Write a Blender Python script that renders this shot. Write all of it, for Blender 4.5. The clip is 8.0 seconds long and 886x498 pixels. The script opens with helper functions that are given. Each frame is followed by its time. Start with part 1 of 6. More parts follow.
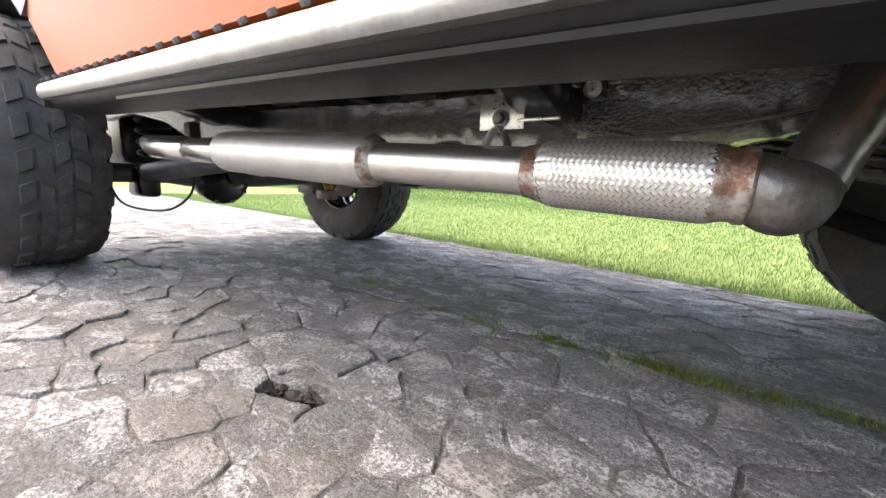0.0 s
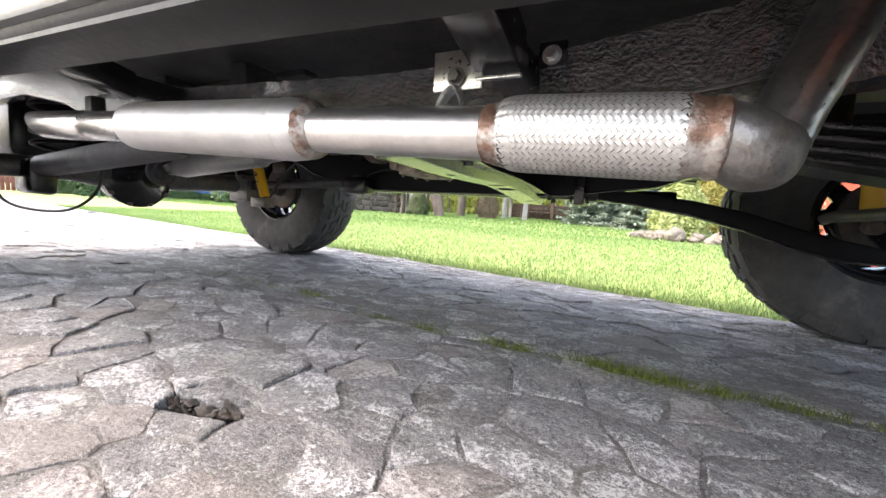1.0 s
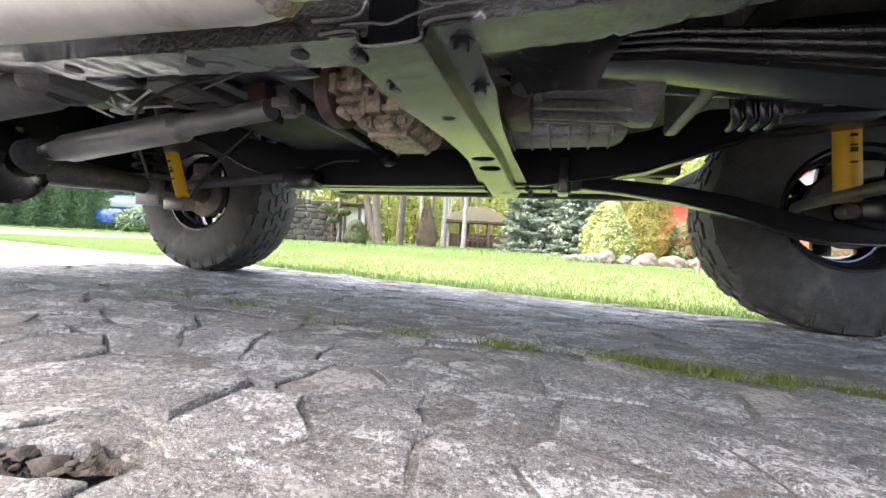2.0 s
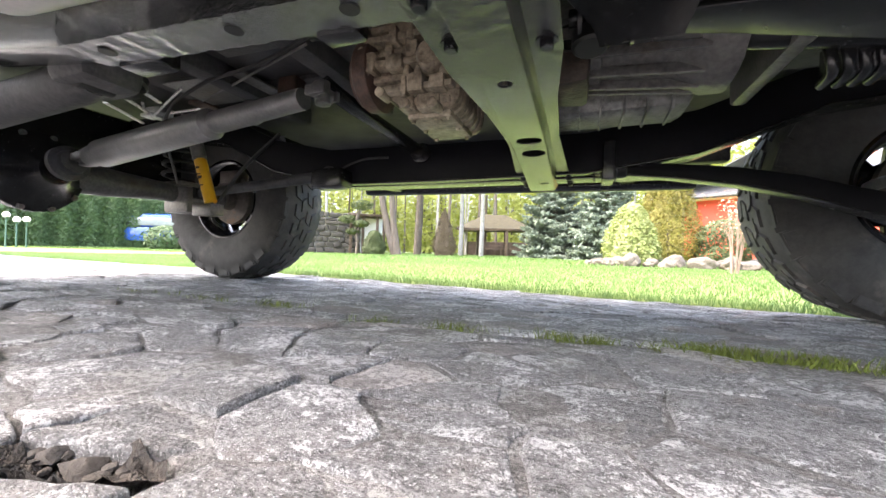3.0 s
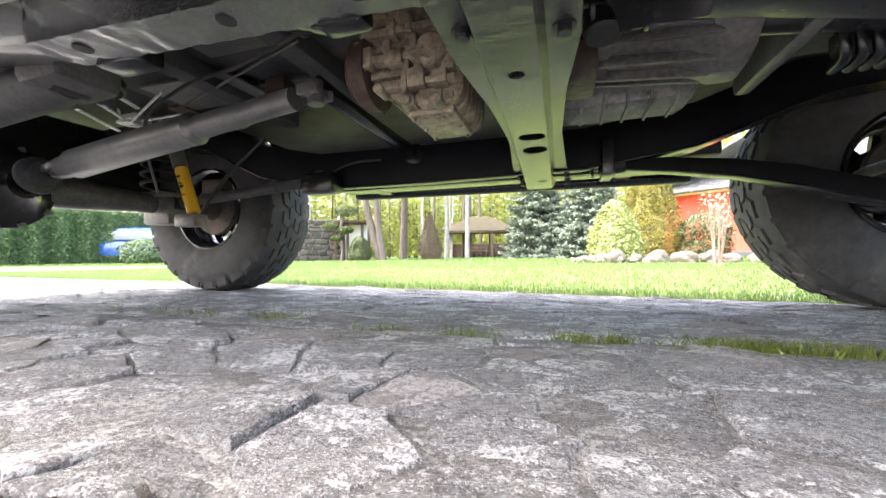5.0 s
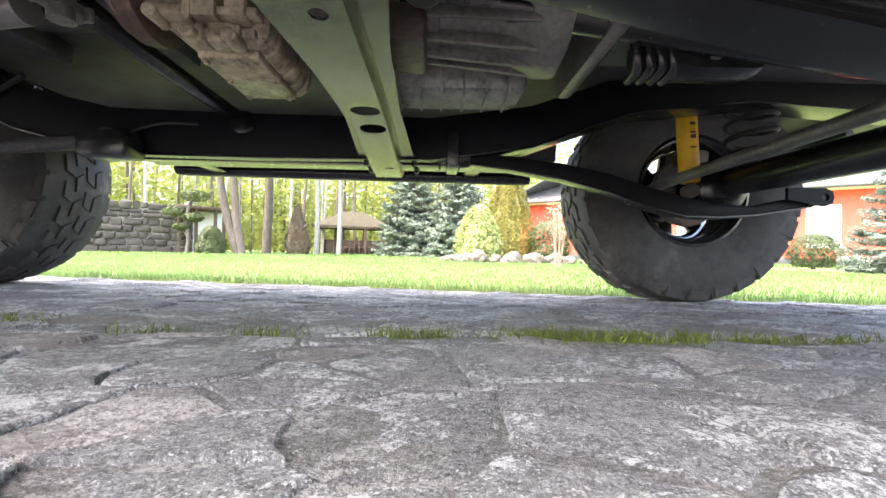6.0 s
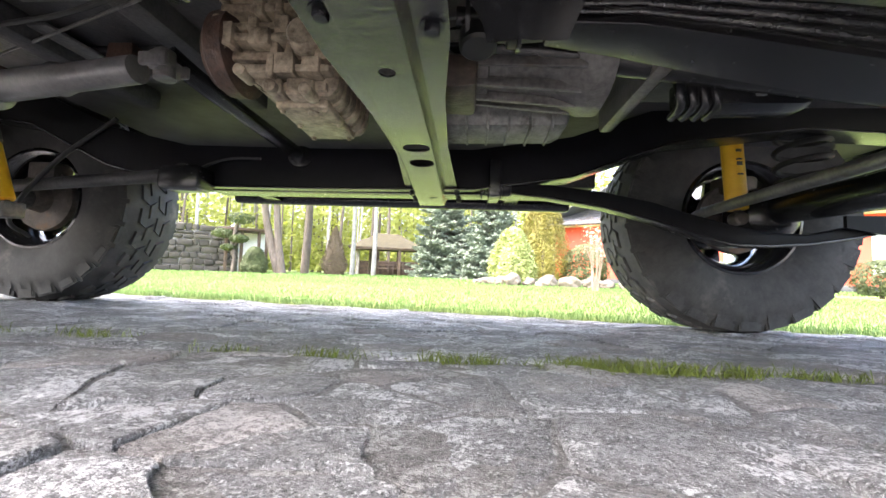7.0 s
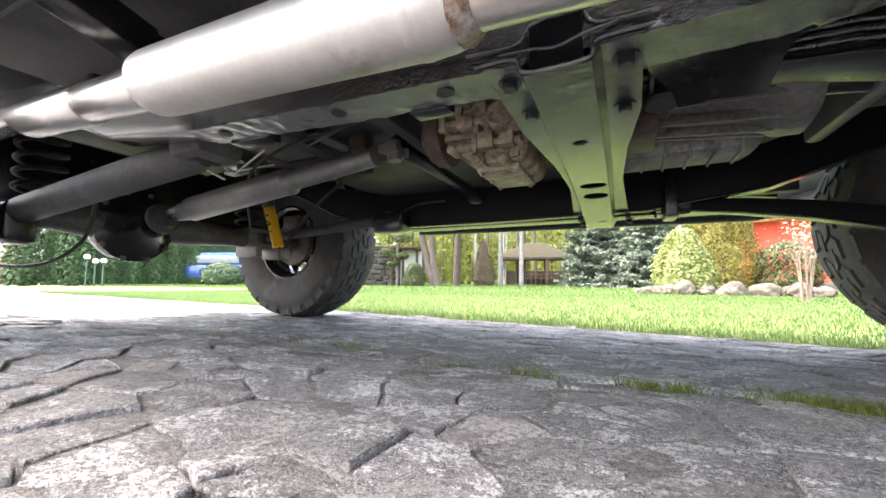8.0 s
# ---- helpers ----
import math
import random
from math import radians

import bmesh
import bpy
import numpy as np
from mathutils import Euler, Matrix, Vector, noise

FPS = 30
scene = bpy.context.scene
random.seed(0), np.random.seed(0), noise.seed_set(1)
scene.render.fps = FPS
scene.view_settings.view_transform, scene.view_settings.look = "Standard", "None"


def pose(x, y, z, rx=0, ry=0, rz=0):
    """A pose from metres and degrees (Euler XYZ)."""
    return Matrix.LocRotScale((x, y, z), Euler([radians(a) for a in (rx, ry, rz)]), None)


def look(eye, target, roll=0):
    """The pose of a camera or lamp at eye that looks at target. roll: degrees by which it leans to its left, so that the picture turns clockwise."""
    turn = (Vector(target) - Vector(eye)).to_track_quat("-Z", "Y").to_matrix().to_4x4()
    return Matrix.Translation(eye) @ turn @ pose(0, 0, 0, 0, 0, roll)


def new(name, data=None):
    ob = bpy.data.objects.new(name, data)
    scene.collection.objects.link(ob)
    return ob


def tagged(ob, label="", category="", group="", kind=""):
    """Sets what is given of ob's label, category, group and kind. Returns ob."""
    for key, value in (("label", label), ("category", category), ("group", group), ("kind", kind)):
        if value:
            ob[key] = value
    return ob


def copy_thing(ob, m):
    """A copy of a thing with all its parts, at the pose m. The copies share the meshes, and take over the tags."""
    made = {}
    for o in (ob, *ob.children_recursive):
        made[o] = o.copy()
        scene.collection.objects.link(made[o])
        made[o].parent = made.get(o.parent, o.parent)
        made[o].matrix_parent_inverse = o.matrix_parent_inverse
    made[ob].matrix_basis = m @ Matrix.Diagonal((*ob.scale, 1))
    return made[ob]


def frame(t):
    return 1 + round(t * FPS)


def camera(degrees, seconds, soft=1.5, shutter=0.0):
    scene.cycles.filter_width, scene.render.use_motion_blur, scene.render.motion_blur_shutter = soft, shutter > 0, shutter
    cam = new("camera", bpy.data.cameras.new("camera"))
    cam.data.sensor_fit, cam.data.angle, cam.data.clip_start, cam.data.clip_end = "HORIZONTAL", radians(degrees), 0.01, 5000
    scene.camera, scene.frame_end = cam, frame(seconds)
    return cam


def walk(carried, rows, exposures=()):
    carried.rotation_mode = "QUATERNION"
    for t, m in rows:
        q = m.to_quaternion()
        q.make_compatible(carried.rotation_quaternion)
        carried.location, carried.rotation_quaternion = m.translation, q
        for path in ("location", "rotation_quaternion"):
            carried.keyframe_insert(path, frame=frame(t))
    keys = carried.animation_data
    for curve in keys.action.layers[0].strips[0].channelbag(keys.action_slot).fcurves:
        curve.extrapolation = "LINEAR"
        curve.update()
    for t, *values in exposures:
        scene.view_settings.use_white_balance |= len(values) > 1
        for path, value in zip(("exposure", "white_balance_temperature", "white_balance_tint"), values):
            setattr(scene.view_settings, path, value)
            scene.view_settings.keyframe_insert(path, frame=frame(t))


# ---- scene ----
cam = camera(98.2, 8.0)
PATH = [
    (0, (-0.0523, 0.0693, 0.4418), (-1.1631, 1.6956, 0.0932), 1.79),
    (0.5, (-0.0690, 0.1184, 0.3802), (-1.1206, 1.8007, 0.1268), 2.72),
    (1, (-0.0812, 0.1106, 0.3746), (-0.9615, 1.8939, 0.1630), 3.41),
    (1.2, (-0.0981, 0.1403, 0.3534), (-0.8951, 1.9703, 0.2273), 3.55),
    (2.3, (-0.2800, 0.2602, 0.2247), (-0.8539, 2.1759, 0.1977), 2.95),
    (2.5, (-0.2878, 0.2665, 0.2174), (-0.8747, 2.1783, 0.1965), 2.65),
    (3, (-0.3170, 0.2836, 0.2036), (-0.9912, 2.1665, 0.2189), 1.41),
    (3.5, (-0.3642, 0.2789, 0.1999), (-1.1645, 2.1114, 0.2368), 0.05),
    (4, (-0.3950, 0.2576, 0.2052), (-1.2607, 2.0600, 0.2514), -0.88),
    (4.2, (-0.3951, 0.2519, 0.2046), (-1.2603, 2.0544, 0.2517), -1.18),
    (5.3, (-0.3417, 0.3301, 0.1985), (-0.7623, 2.2853, 0.2172), -0.18),
    (5.5, (-0.3237, 0.3485, 0.1954), (-0.6123, 2.3276, 0.2060), 0.19),
    (6, (-0.2884, 0.3988, 0.1825), (-0.2537, 2.3984, 0.2054), 1.03),
    (6.5, (-0.2697, 0.4207, 0.1744), (-0.0712, 2.4097, 0.2408), 2.10),
    (7, (-0.3143, 0.3627, 0.1938), (-0.4509, 2.3537, 0.3255), 1.75),
    (7.5, (-0.3598, 0.2840, 0.2113), (-0.9099, 2.1980, 0.3963), 0.76),
    (8, (-0.3674, 0.2280, 0.2350), (-1.2212, 2.0287, 0.4033), 0.22),
]
EXPOSURE = [(0, 2.45), (0.5, 2.78), (1.2, 3.0), (2.5, 3.46), (4, 3.32), (5.5, 3.63), (6.5, 3.60), (7.2, 3.76), (7.6, 3.62), (8, 3.20)]
walk(cam, [(t, look(eye, target, roll)) for t, eye, target, roll in PATH], [(t, stops, 6750, 13) for t, stops in EXPOSURE])

# ---- light ----
world = bpy.data.worlds.new("overcast_sky")
scene.world = world
world.use_nodes = True
wn = world.node_tree.nodes
sky = wn.new("ShaderNodeTexSky")
sky.sky_type, sky.sun_disc = "NISHITA", False
sky.sun_elevation, sky.sun_rotation = radians(61), radians(236)
sky.air_density, sky.dust_density, sky.ozone_density = 1.0, 5.0, 0.6
world.node_tree.links.new(sky.outputs[0], wn["Background"].inputs[0])
wn["Background"].inputs[1].default_value = 0.15
sun_data = bpy.data.lights.new("sun", "SUN")
sun_data.energy, sun_data.angle, sun_data.color = 1.0, radians(140), (1.0, 0.97, 0.93)
sun = new("sun", sun_data)
sun.matrix_world = look((-4.2, -1.8, 9), (0, 1, 0))


# ---- materials ----
def surface(name, low, high, rough=0.6, metal=0.0, scale=8.0, fine=60.0, bump=0.0, stain=None, stain_at=0.6, random_tint=0.0, rough_var=0.12, stretch=(1, 1, 1), translucent=0.0, coat=0.0, fine_bump=0.0):
    """A node material that mixes two colours over noise at two scales, with bump, an optional stain and variation per object or island."""
    m = bpy.data.materials.new(name)
    m.use_nodes = True
    n, l = m.node_tree.nodes, m.node_tree.links
    bsdf = n["Principled BSDF"]
    co = n.new("ShaderNodeTexCoord")
    mp = n.new("ShaderNodeMapping")
    mp.inputs["Scale"].default_value = stretch
    l.new(co.outputs["Object"], mp.inputs[0])

    def noise_tex(s, d, r=0.6):
        t = n.new("ShaderNodeTexNoise")
        t.inputs["Scale"].default_value, t.inputs["Detail"].default_value, t.inputs["Roughness"].default_value = s, d, r
        l.new(mp.outputs[0], t.inputs["Vector"])
        return t.outputs["Fac"]

    def math_node(op, a, b):
        t = n.new("ShaderNodeMath")
        t.operation = op
        for i, v in enumerate((a, b)):
            if isinstance(v, (int, float)):
                t.inputs[i].default_value = v
            else:
                l.new(v, t.inputs[i])
        return t.outputs[0]

    def ramp(fac, lo, hi):
        t = n.new("ShaderNodeMapRange")
        t.inputs[1].default_value, t.inputs[2].default_value = lo, hi
        l.new(fac, t.inputs[0])
        return t.outputs[0]

    def mix(fac, a, b):
        t = n.new("ShaderNodeMix")
        t.data_type = "RGBA"
        l.new(fac, t.inputs[0])
        for i, v in ((6, a), (7, b)):
            if isinstance(v, tuple):
                t.inputs[i].default_value = (*v, 1)
            else:
                l.new(v, t.inputs[i])
        return t.outputs[2]

    coarse, fines = noise_tex(scale, 5), noise_tex(fine, 4)
    fac = ramp(math_node("ADD", math_node("MULTIPLY", coarse, 0.6), math_node("MULTIPLY", fines, 0.4)), 0.36, 0.64)
    if random_tint:
        info = n.new("ShaderNodeObjectInfo")
        geo = n.new("ShaderNodeNewGeometry")
        r = math_node("FRACT", math_node("ADD", info.outputs["Random"], geo.outputs["Random Per Island"]), 0)
        fac = math_node("ADD", math_node("MULTIPLY", fac, 1 - random_tint), math_node("MULTIPLY", r, random_tint))
    col = mix(fac, low, high)
    if stain:
        s = ramp(noise_tex(scale * 0.45, 6, 0.7), stain_at, stain_at + 0.12)
        col = mix(s, col, stain)
    l.new(col, bsdf.inputs["Base Color"])
    bsdf.inputs["Metallic"].default_value = metal
    rr = n.new("ShaderNodeMapRange")
    rr.inputs[3].default_value, rr.inputs[4].default_value = max(0.03, rough - rough_var), min(1, rough + rough_var)
    l.new(fines, rr.inputs[0])
    l.new(rr.outputs[0], bsdf.inputs["Roughness"])
    if coat:
        bsdf.inputs["Coat Weight"].default_value, bsdf.inputs["Coat Roughness"].default_value = coat, 0.12
    if bump or fine_bump:
        b = n.new("ShaderNodeBump")
        b.inputs["Strength"].default_value, b.inputs["Distance"].default_value = 1.0, 1.0
        h = math_node("ADD", math_node("MULTIPLY", coarse, bump), math_node("MULTIPLY", fines, fine_bump or bump * 0.25))
        l.new(h, b.inputs["Height"])
        l.new(b.outputs[0], bsdf.inputs["Normal"])
    if translucent:
        t = n.new("ShaderNodeBsdfTranslucent")
        l.new(col, t.inputs[0])
        mx = n.new("ShaderNodeMixShader")
        mx.inputs[0].default_value = translucent
        l.new(bsdf.outputs[0], mx.inputs[1])
        l.new(t.outputs[0], mx.inputs[2])
        l.new(mx.outputs[0], n["Material Output"].inputs[0])
    return m


BLACK = surface("black_chassis_paint", (0.007, 0.007, 0.0084), (0.014, 0.014, 0.0154), rough=0.26, rough_var=0.04, scale=14, fine=70, bump=0.0003, fine_bump=0.0001, stain=(0.009, 0.009, 0.009), stain_at=0.66)
GLOSS = surface("glossy_black_coating", (0.005, 0.005, 0.0065), (0.013, 0.013, 0.016), rough=0.15, scale=30, fine=130, bump=0.0040, fine_bump=0.0040, rough_var=0.08, coat=1.0)
PRESSED = surface("painted_pressed_steel", (0.014, 0.014, 0.016), (0.034, 0.034, 0.037), rough=0.2, scale=26, fine=85, bump=0.0045, fine_bump=0.0024, stretch=(0.8, 1.2, 1), coat=0.5)
DULL = surface("dusty_black_metal", (0.04375, 0.04219, 0.04219), (0.1329, 0.1281, 0.1234), rough=0.38, scale=10, fine=80, bump=0.003, stain=(0.07, 0.055, 0.04), stain_at=0.6)
# Near-zero black with little sheen: far-side paint, and shade filling the channel mouth.
DEEPBLACK = surface("deep_black_paint_and_shade", (0.0028, 0.0028, 0.0042), (0.0055, 0.0055, 0.0075), rough=0.5, rough_var=0.06, scale=14, fine=70, bump=0.0006)
FLOORPAN = surface("dark_underseal", (0.01994, 0.01994, 0.02326), (0.07976, 0.07811, 0.07976), rough=0.6, scale=6, fine=90, bump=0.004)
SHAFT = surface("grey_black_shaft_paint", (0.0675, 0.066, 0.066), (0.15, 0.147, 0.144), rough=0.36, scale=12, fine=90, bump=0.002)
STEEL = surface("brushed_stainless_steel", (0.52, 0.50, 0.47), (0.66, 0.64, 0.61), rough=0.36, metal=1.0, scale=7, fine=90, bump=0.0, stretch=(1, 1, 1), stain=(0.42, 0.37, 0.30), stain_at=0.62)
MUFFLER = surface("satin_stainless_muffler", (0.44, 0.43, 0.415), (0.56, 0.545, 0.525), rough=0.5, metal=0.95, scale=11, fine=90, bump=0.0012, stain=(0.36, 0.31, 0.25), stain_at=0.63)
CHROME = surface("polished_steel", (0.62, 0.60, 0.56), (0.72, 0.70, 0.67), rough=0.25, metal=1.0, scale=12, fine=120, rough_var=0.06)
ELBOW = surface("heat_dulled_steel", (0.1275, 0.12, 0.1125), (0.27, 0.255, 0.24), rough=0.42, metal=0.85, scale=16, fine=120, bump=0.003, stain=(0.15, 0.11, 0.08), stain_at=0.53)
RUST = surface("rusty_weld", (0.07, 0.036, 0.024), (0.24, 0.14, 0.095), rough=0.45, metal=0.55, scale=32, fine=160, bump=0.003, stain=(0.38, 0.35, 0.32), stain_at=0.49)
WIRE = surface("braided_steel_wire", (0.46, 0.44, 0.41), (0.64, 0.62, 0.58), rough=0.46, metal=0.85, scale=30, fine=150)
BRAIDCORE = surface("dark_braid_core", (0.03, 0.027, 0.025), (0.06, 0.055, 0.05), rough=0.7, metal=0.2)
ZINC = surface("zinc_plated_steel", (0.55, 0.55, 0.55), (0.70, 0.70, 0.69), rough=0.3, metal=0.9, scale=30, fine=120)
SLIDER = surface("satin_black_rock_slider", (0.006, 0.006, 0.006), (0.012, 0.012, 0.012), rough=0.4, scale=8, fine=60, bump=0.0012)
ALU = surface("scuffed_aluminium_tread", (0.22, 0.22, 0.216), (0.33, 0.33, 0.322), rough=0.4, metal=0.9, scale=12, fine=90, bump=0.001)
ORANGE = surface("orange_car_paint", (0.27, 0.050, 0.002), (0.30, 0.056, 0.003), rough=0.5, scale=3, fine=200, rough_var=0.05)
FLARE = surface("grey_plastic_flare", (0.035, 0.04, 0.045), (0.055, 0.06, 0.065), rough=0.5, scale=20, fine=200, bump=0.0008)
RUBBER = surface("dusty_tyre_rubber", (0.02312, 0.02312, 0.02312), (0.05576, 0.0544, 0.05304), rough=0.78, scale=9, fine=70, bump=0.0015, stain=(0.10, 0.092, 0.082), stain_at=0.58)
COIL = surface("matt_black_spring", (0.004, 0.004, 0.004), (0.009, 0.009, 0.009), rough=0.75)
HOSE = surface("black_rubber_and_hole_shade", (0.01, 0.01, 0.01), (0.02, 0.02, 0.02), rough=0.5)
RIM = surface("gloss_black_rim", (0.008, 0.008, 0.01), (0.016, 0.016, 0.018), rough=0.12, scale=10, fine=90, rough_var=0.06, coat=0.5)
HUB = surface("brown_dusty_hub_iron", (0.05, 0.042, 0.036), (0.13, 0.11, 0.095), rough=0.7, scale=18, fine=90, bump=0.003, stain=(0.16, 0.09, 0.05), stain_at=0.58)
YELLOW = surface("yellow_shock_paint", (0.66, 0.36, 0.015), (0.74, 0.43, 0.025), rough=0.4, scale=14, fine=90, stain=(0.22, 0.14, 0.05), stain_at=0.68)
CASTING = surface("oily_dusty_aluminium_casting", (0.12, 0.095, 0.068), (0.46, 0.39, 0.29), rough=0.5, metal=0.2, scale=26, fine=80, bump=0.0035, stain=(0.075, 0.05, 0.034), stain_at=0.59)
CASTGREY = surface("grey_alloy_gearbox_casting", (0.12, 0.12, 0.117), (0.288, 0.288, 0.276), rough=0.5, metal=0.3, scale=14, fine=70, bump=0.004, stain=(0.03, 0.026, 0.02), stain_at=0.54)
CASTBROWN = surface("brown_oily_casting", (0.0208, 0.016, 0.0128), (0.084, 0.0624, 0.048), rough=0.55, scale=16, fine=70, bump=0.005)
RUSTBROWN = surface("rust_brown_flange", (0.03, 0.018, 0.014), (0.09, 0.05, 0.035), rough=0.6, scale=25, fine=90, bump=0.004)
PIPE = surface("smoked_steel_pipe", (0.26, 0.257, 0.253), (0.44, 0.435, 0.43), rough=0.32, metal=0.95, scale=14, fine=110, bump=0.001)
BOLT = surface("dull_bolt_steel", (0.06, 0.06, 0.06), (0.16, 0.155, 0.15), rough=0.4, metal=0.7, scale=40, fine=150)

for m, level, ior in ((GLOSS, 0.9, 1.75), (BLACK, 0.45, 1.55), (DULL, 0.6, 1.5), (FLOORPAN, 0.4, 1.45), (SHAFT, 0.7, 1.6), (DEEPBLACK, 0.16, 1.45), (SLIDER, 0.3, 1.45), (ORANGE, 0.25, 1.45), (PRESSED, 0.6, 1.5)):
    b = m.node_tree.nodes["Principled BSDF"]
    b.inputs["Specular IOR Level"].default_value, b.inputs["IOR"].default_value = level, ior

# ---- mesh helpers ----
def thing(name, label, category, group="", at=(0, 0, 0), turn=0.0):
    ob = new(name)
    ob.matrix_world = pose(*at, 0, 0, turn)
    return tagged(ob, label, category, group)


def part(name, bm, material, parent=None, label="", sharp=38):
    me = bpy.data.meshes.new(name)
    bm.to_mesh(me)
    bm.free()
    me.materials.append(material)
    me.shade_smooth()
    me.set_sharp_from_angle(angle=radians(sharp))
    ob = new(name, me)
    ob.parent = parent
    if label:
        ob["label"] = label
    return ob


def sheet(name, verts, faces, material, parent=None, label="", smooth=False):
    me = bpy.data.meshes.new(name)
    me.from_pydata(verts, [], faces)
    me.materials.append(material)
    if smooth:
        me.shade_smooth()
    me.update()
    ob = new(name, me)
    ob.parent = parent
    if label:
        ob["label"] = label
    return ob


def box(lo, hi, bevel=0.004, bm=None):
    """An upright box between two corners, with bevelled edges."""
    bm = bm or bmesh.new()
    made = bmesh.ops.create_cube(bm, size=1)["verts"]
    for v in made:
        v.co = Vector([(a + b) / 2 + c * (b - a) for a, b, c in zip(lo, hi, v.co)])
    if bevel:
        edges = list({e for v in made for e in v.link_edges})
        bmesh.ops.bevel(bm, geom=edges, offset=bevel, segments=2, affect="EDGES", profile=0.5)
    return bm


def tube(points, radii, seg=20, bm=None, caps=True, squash=(1, 1)):
    """A round bar swept along points, with a radius at each."""
    bm = bm or bmesh.new()
    pts = [Vector(p) for p in points]
    if isinstance(radii, (int, float)):
        radii = [radii] * len(pts)
    rings, side = [], None
    for i, p in enumerate(pts):
        way = (pts[min(i + 1, len(pts) - 1)] - pts[max(i - 1, 0)])
        if way.length < 1e-9:
            way = Vector((1, 0, 0))
        way.normalize()
        if side is None:
            side = way.cross(Vector((0, 0, 1)))
            if side.length < 0.05:
                side = way.cross(Vector((0, 1, 0)))
        side = (side - way * side.dot(way)).normalized()
        up = side.cross(way)
        rings.append([bm.verts.new(p + radii[i] * (math.cos(2 * math.pi * k / seg) * side * squash[0] + math.sin(2 * math.pi * k / seg) * up * squash[1])) for k in range(seg)])
    for a, b in zip(rings, rings[1:]):
        for k in range(seg):
            bm.faces.new((a[k], a[(k + 1) % seg], b[(k + 1) % seg], b[k]))
    if caps:
        bm.faces.new(rings[0][::-1])
        bm.faces.new(rings[-1])
    return bm


def curve_points(points, n=8):
    """A smooth line through points (Catmull-Rom)."""
    pts = [Vector(p) for p in points]
    pts = [2 * pts[0] - pts[1], *pts, 2 * pts[-1] - pts[-2]]
    out = []
    for a, b, c, d in zip(pts, pts[1:], pts[2:], pts[3:]):
        for k in range(n):
            t = k / n
            out.append(0.5 * (2 * b + (c - a) * t + (2 * a - 5 * b + 4 * c - d) * t * t + (3 * b - a - 3 * c + d) * t ** 3))
    return out + [pts[-2]]


def lathe(profile, origin, axis, seg=32, bm=None, caps=True):
    """A turned solid: profile of (distance along the axis, radius)."""
    o, a = Vector(origin), Vector(axis).normalized()
    bm = bm or bmesh.new()
    side = a.cross(Vector((0, 0, 1)))
    if side.length < 0.05:
        side = a.cross(Vector((1, 0, 0)))
    side.normalize()
    up = side.cross(a)
    rings = []
    for h, r in profile:
        rings.append([bm.verts.new(o + a * h + r * (math.cos(2 * math.pi * k / seg) * side + math.sin(2 * math.pi * k / seg) * up)) for k in range(seg)])
    for p, q in zip(rings, rings[1:]):
        for k in range(seg):
            bm.faces.new((p[k], p[(k + 1) % seg], q[(k + 1) % seg], q[k]))
    if caps:
        bm.faces.new(rings[0][::-1])
        bm.faces.new(rings[-1])
    return bm


def beam(stations, bevel=0.006):
    """A hollow-looking beam of rectangular section along x: stations of (x, y0, y1, z0, z1)."""
    bm = bmesh.new()
    rings = [[bm.verts.new((x, *c)) for c in ((y0, z0), (y1, z0), (y1, z1), (y0, z1))] for x, y0, y1, z0, z1 in stations]
    long_edges = []
    for a, b in zip(rings, rings[1:]):
        for k in range(4):
            bm.faces.new((a[k], b[k], b[(k + 1) % 4], a[(k + 1) % 4]))
    bm.faces.new(rings[0])
    bm.faces.new(rings[-1][::-1])
    if bevel:
        for a, b in zip(rings, rings[1:]):
            long_edges += [bm.edges.get((a[k], b[k])) for k in range(4)]
        bmesh.ops.bevel(bm, geom=long_edges, offset=bevel, segments=3, affect="EDGES", profile=0.5)
    bmesh.ops.recalc_face_normals(bm, faces=bm.faces)
    return bm


def plate(outline, thick, holes=(), bevel=0.0):
    """A flat plate in x and y with holes through it, its underside at z = 0."""
    bm = bmesh.new()
    edges = []
    for loop in (outline, *holes):
        vs = [bm.verts.new((x, y, 0)) for x, y in loop]
        edges += [bm.edges.new((vs[i], vs[(i + 1) % len(vs)])) for i in range(len(vs))]
    bmesh.ops.triangle_fill(bm, use_beauty=True, use_dissolve=False, edges=edges)
    made = bmesh.ops.extrude_face_region(bm, geom=list(bm.faces))
    for g in made["geom"]:
        if isinstance(g, bmesh.types.BMVert):
            g.co.z += thick
    bmesh.ops.recalc_face_normals(bm, faces=bm.faces)
    return bm


def ring_points(cx, cy, rx, ry, n=20):
    return [(cx + rx * math.cos(2 * math.pi * k / n), cy + ry * math.sin(2 * math.pi * k / n)) for k in range(n)]


def slot_points(x0, x1, y, r, n=6):
    a = [(x1 - r + r * math.cos(t), y + r * math.sin(t)) for t in [(-0.5 + k / n) * math.pi for k in range(n + 1)]]
    b = [(x0 + r - r * math.cos(t), y - r * math.sin(t)) for t in [(-0.5 + k / n) * math.pi for k in range(n + 1)]]
    return a + b


def move(bm, m):
    bm.transform(m)
    return bm


def hex_bolt(at, axis, r=0.011, head=0.009, washer=True, bm=None):
    """A hexagon bolt head on a washer."""
    bm = lathe([(0, r * 1.5), (0.002, r * 1.5)], at, axis, 20, bm) if washer else (bm or bmesh.new())
    o = Vector(at) + Vector(axis).normalized() * 0.002
    return lathe([(0, r), (head * 0.85, r), (head, r * 0.88)], o, axis, 6, bm)


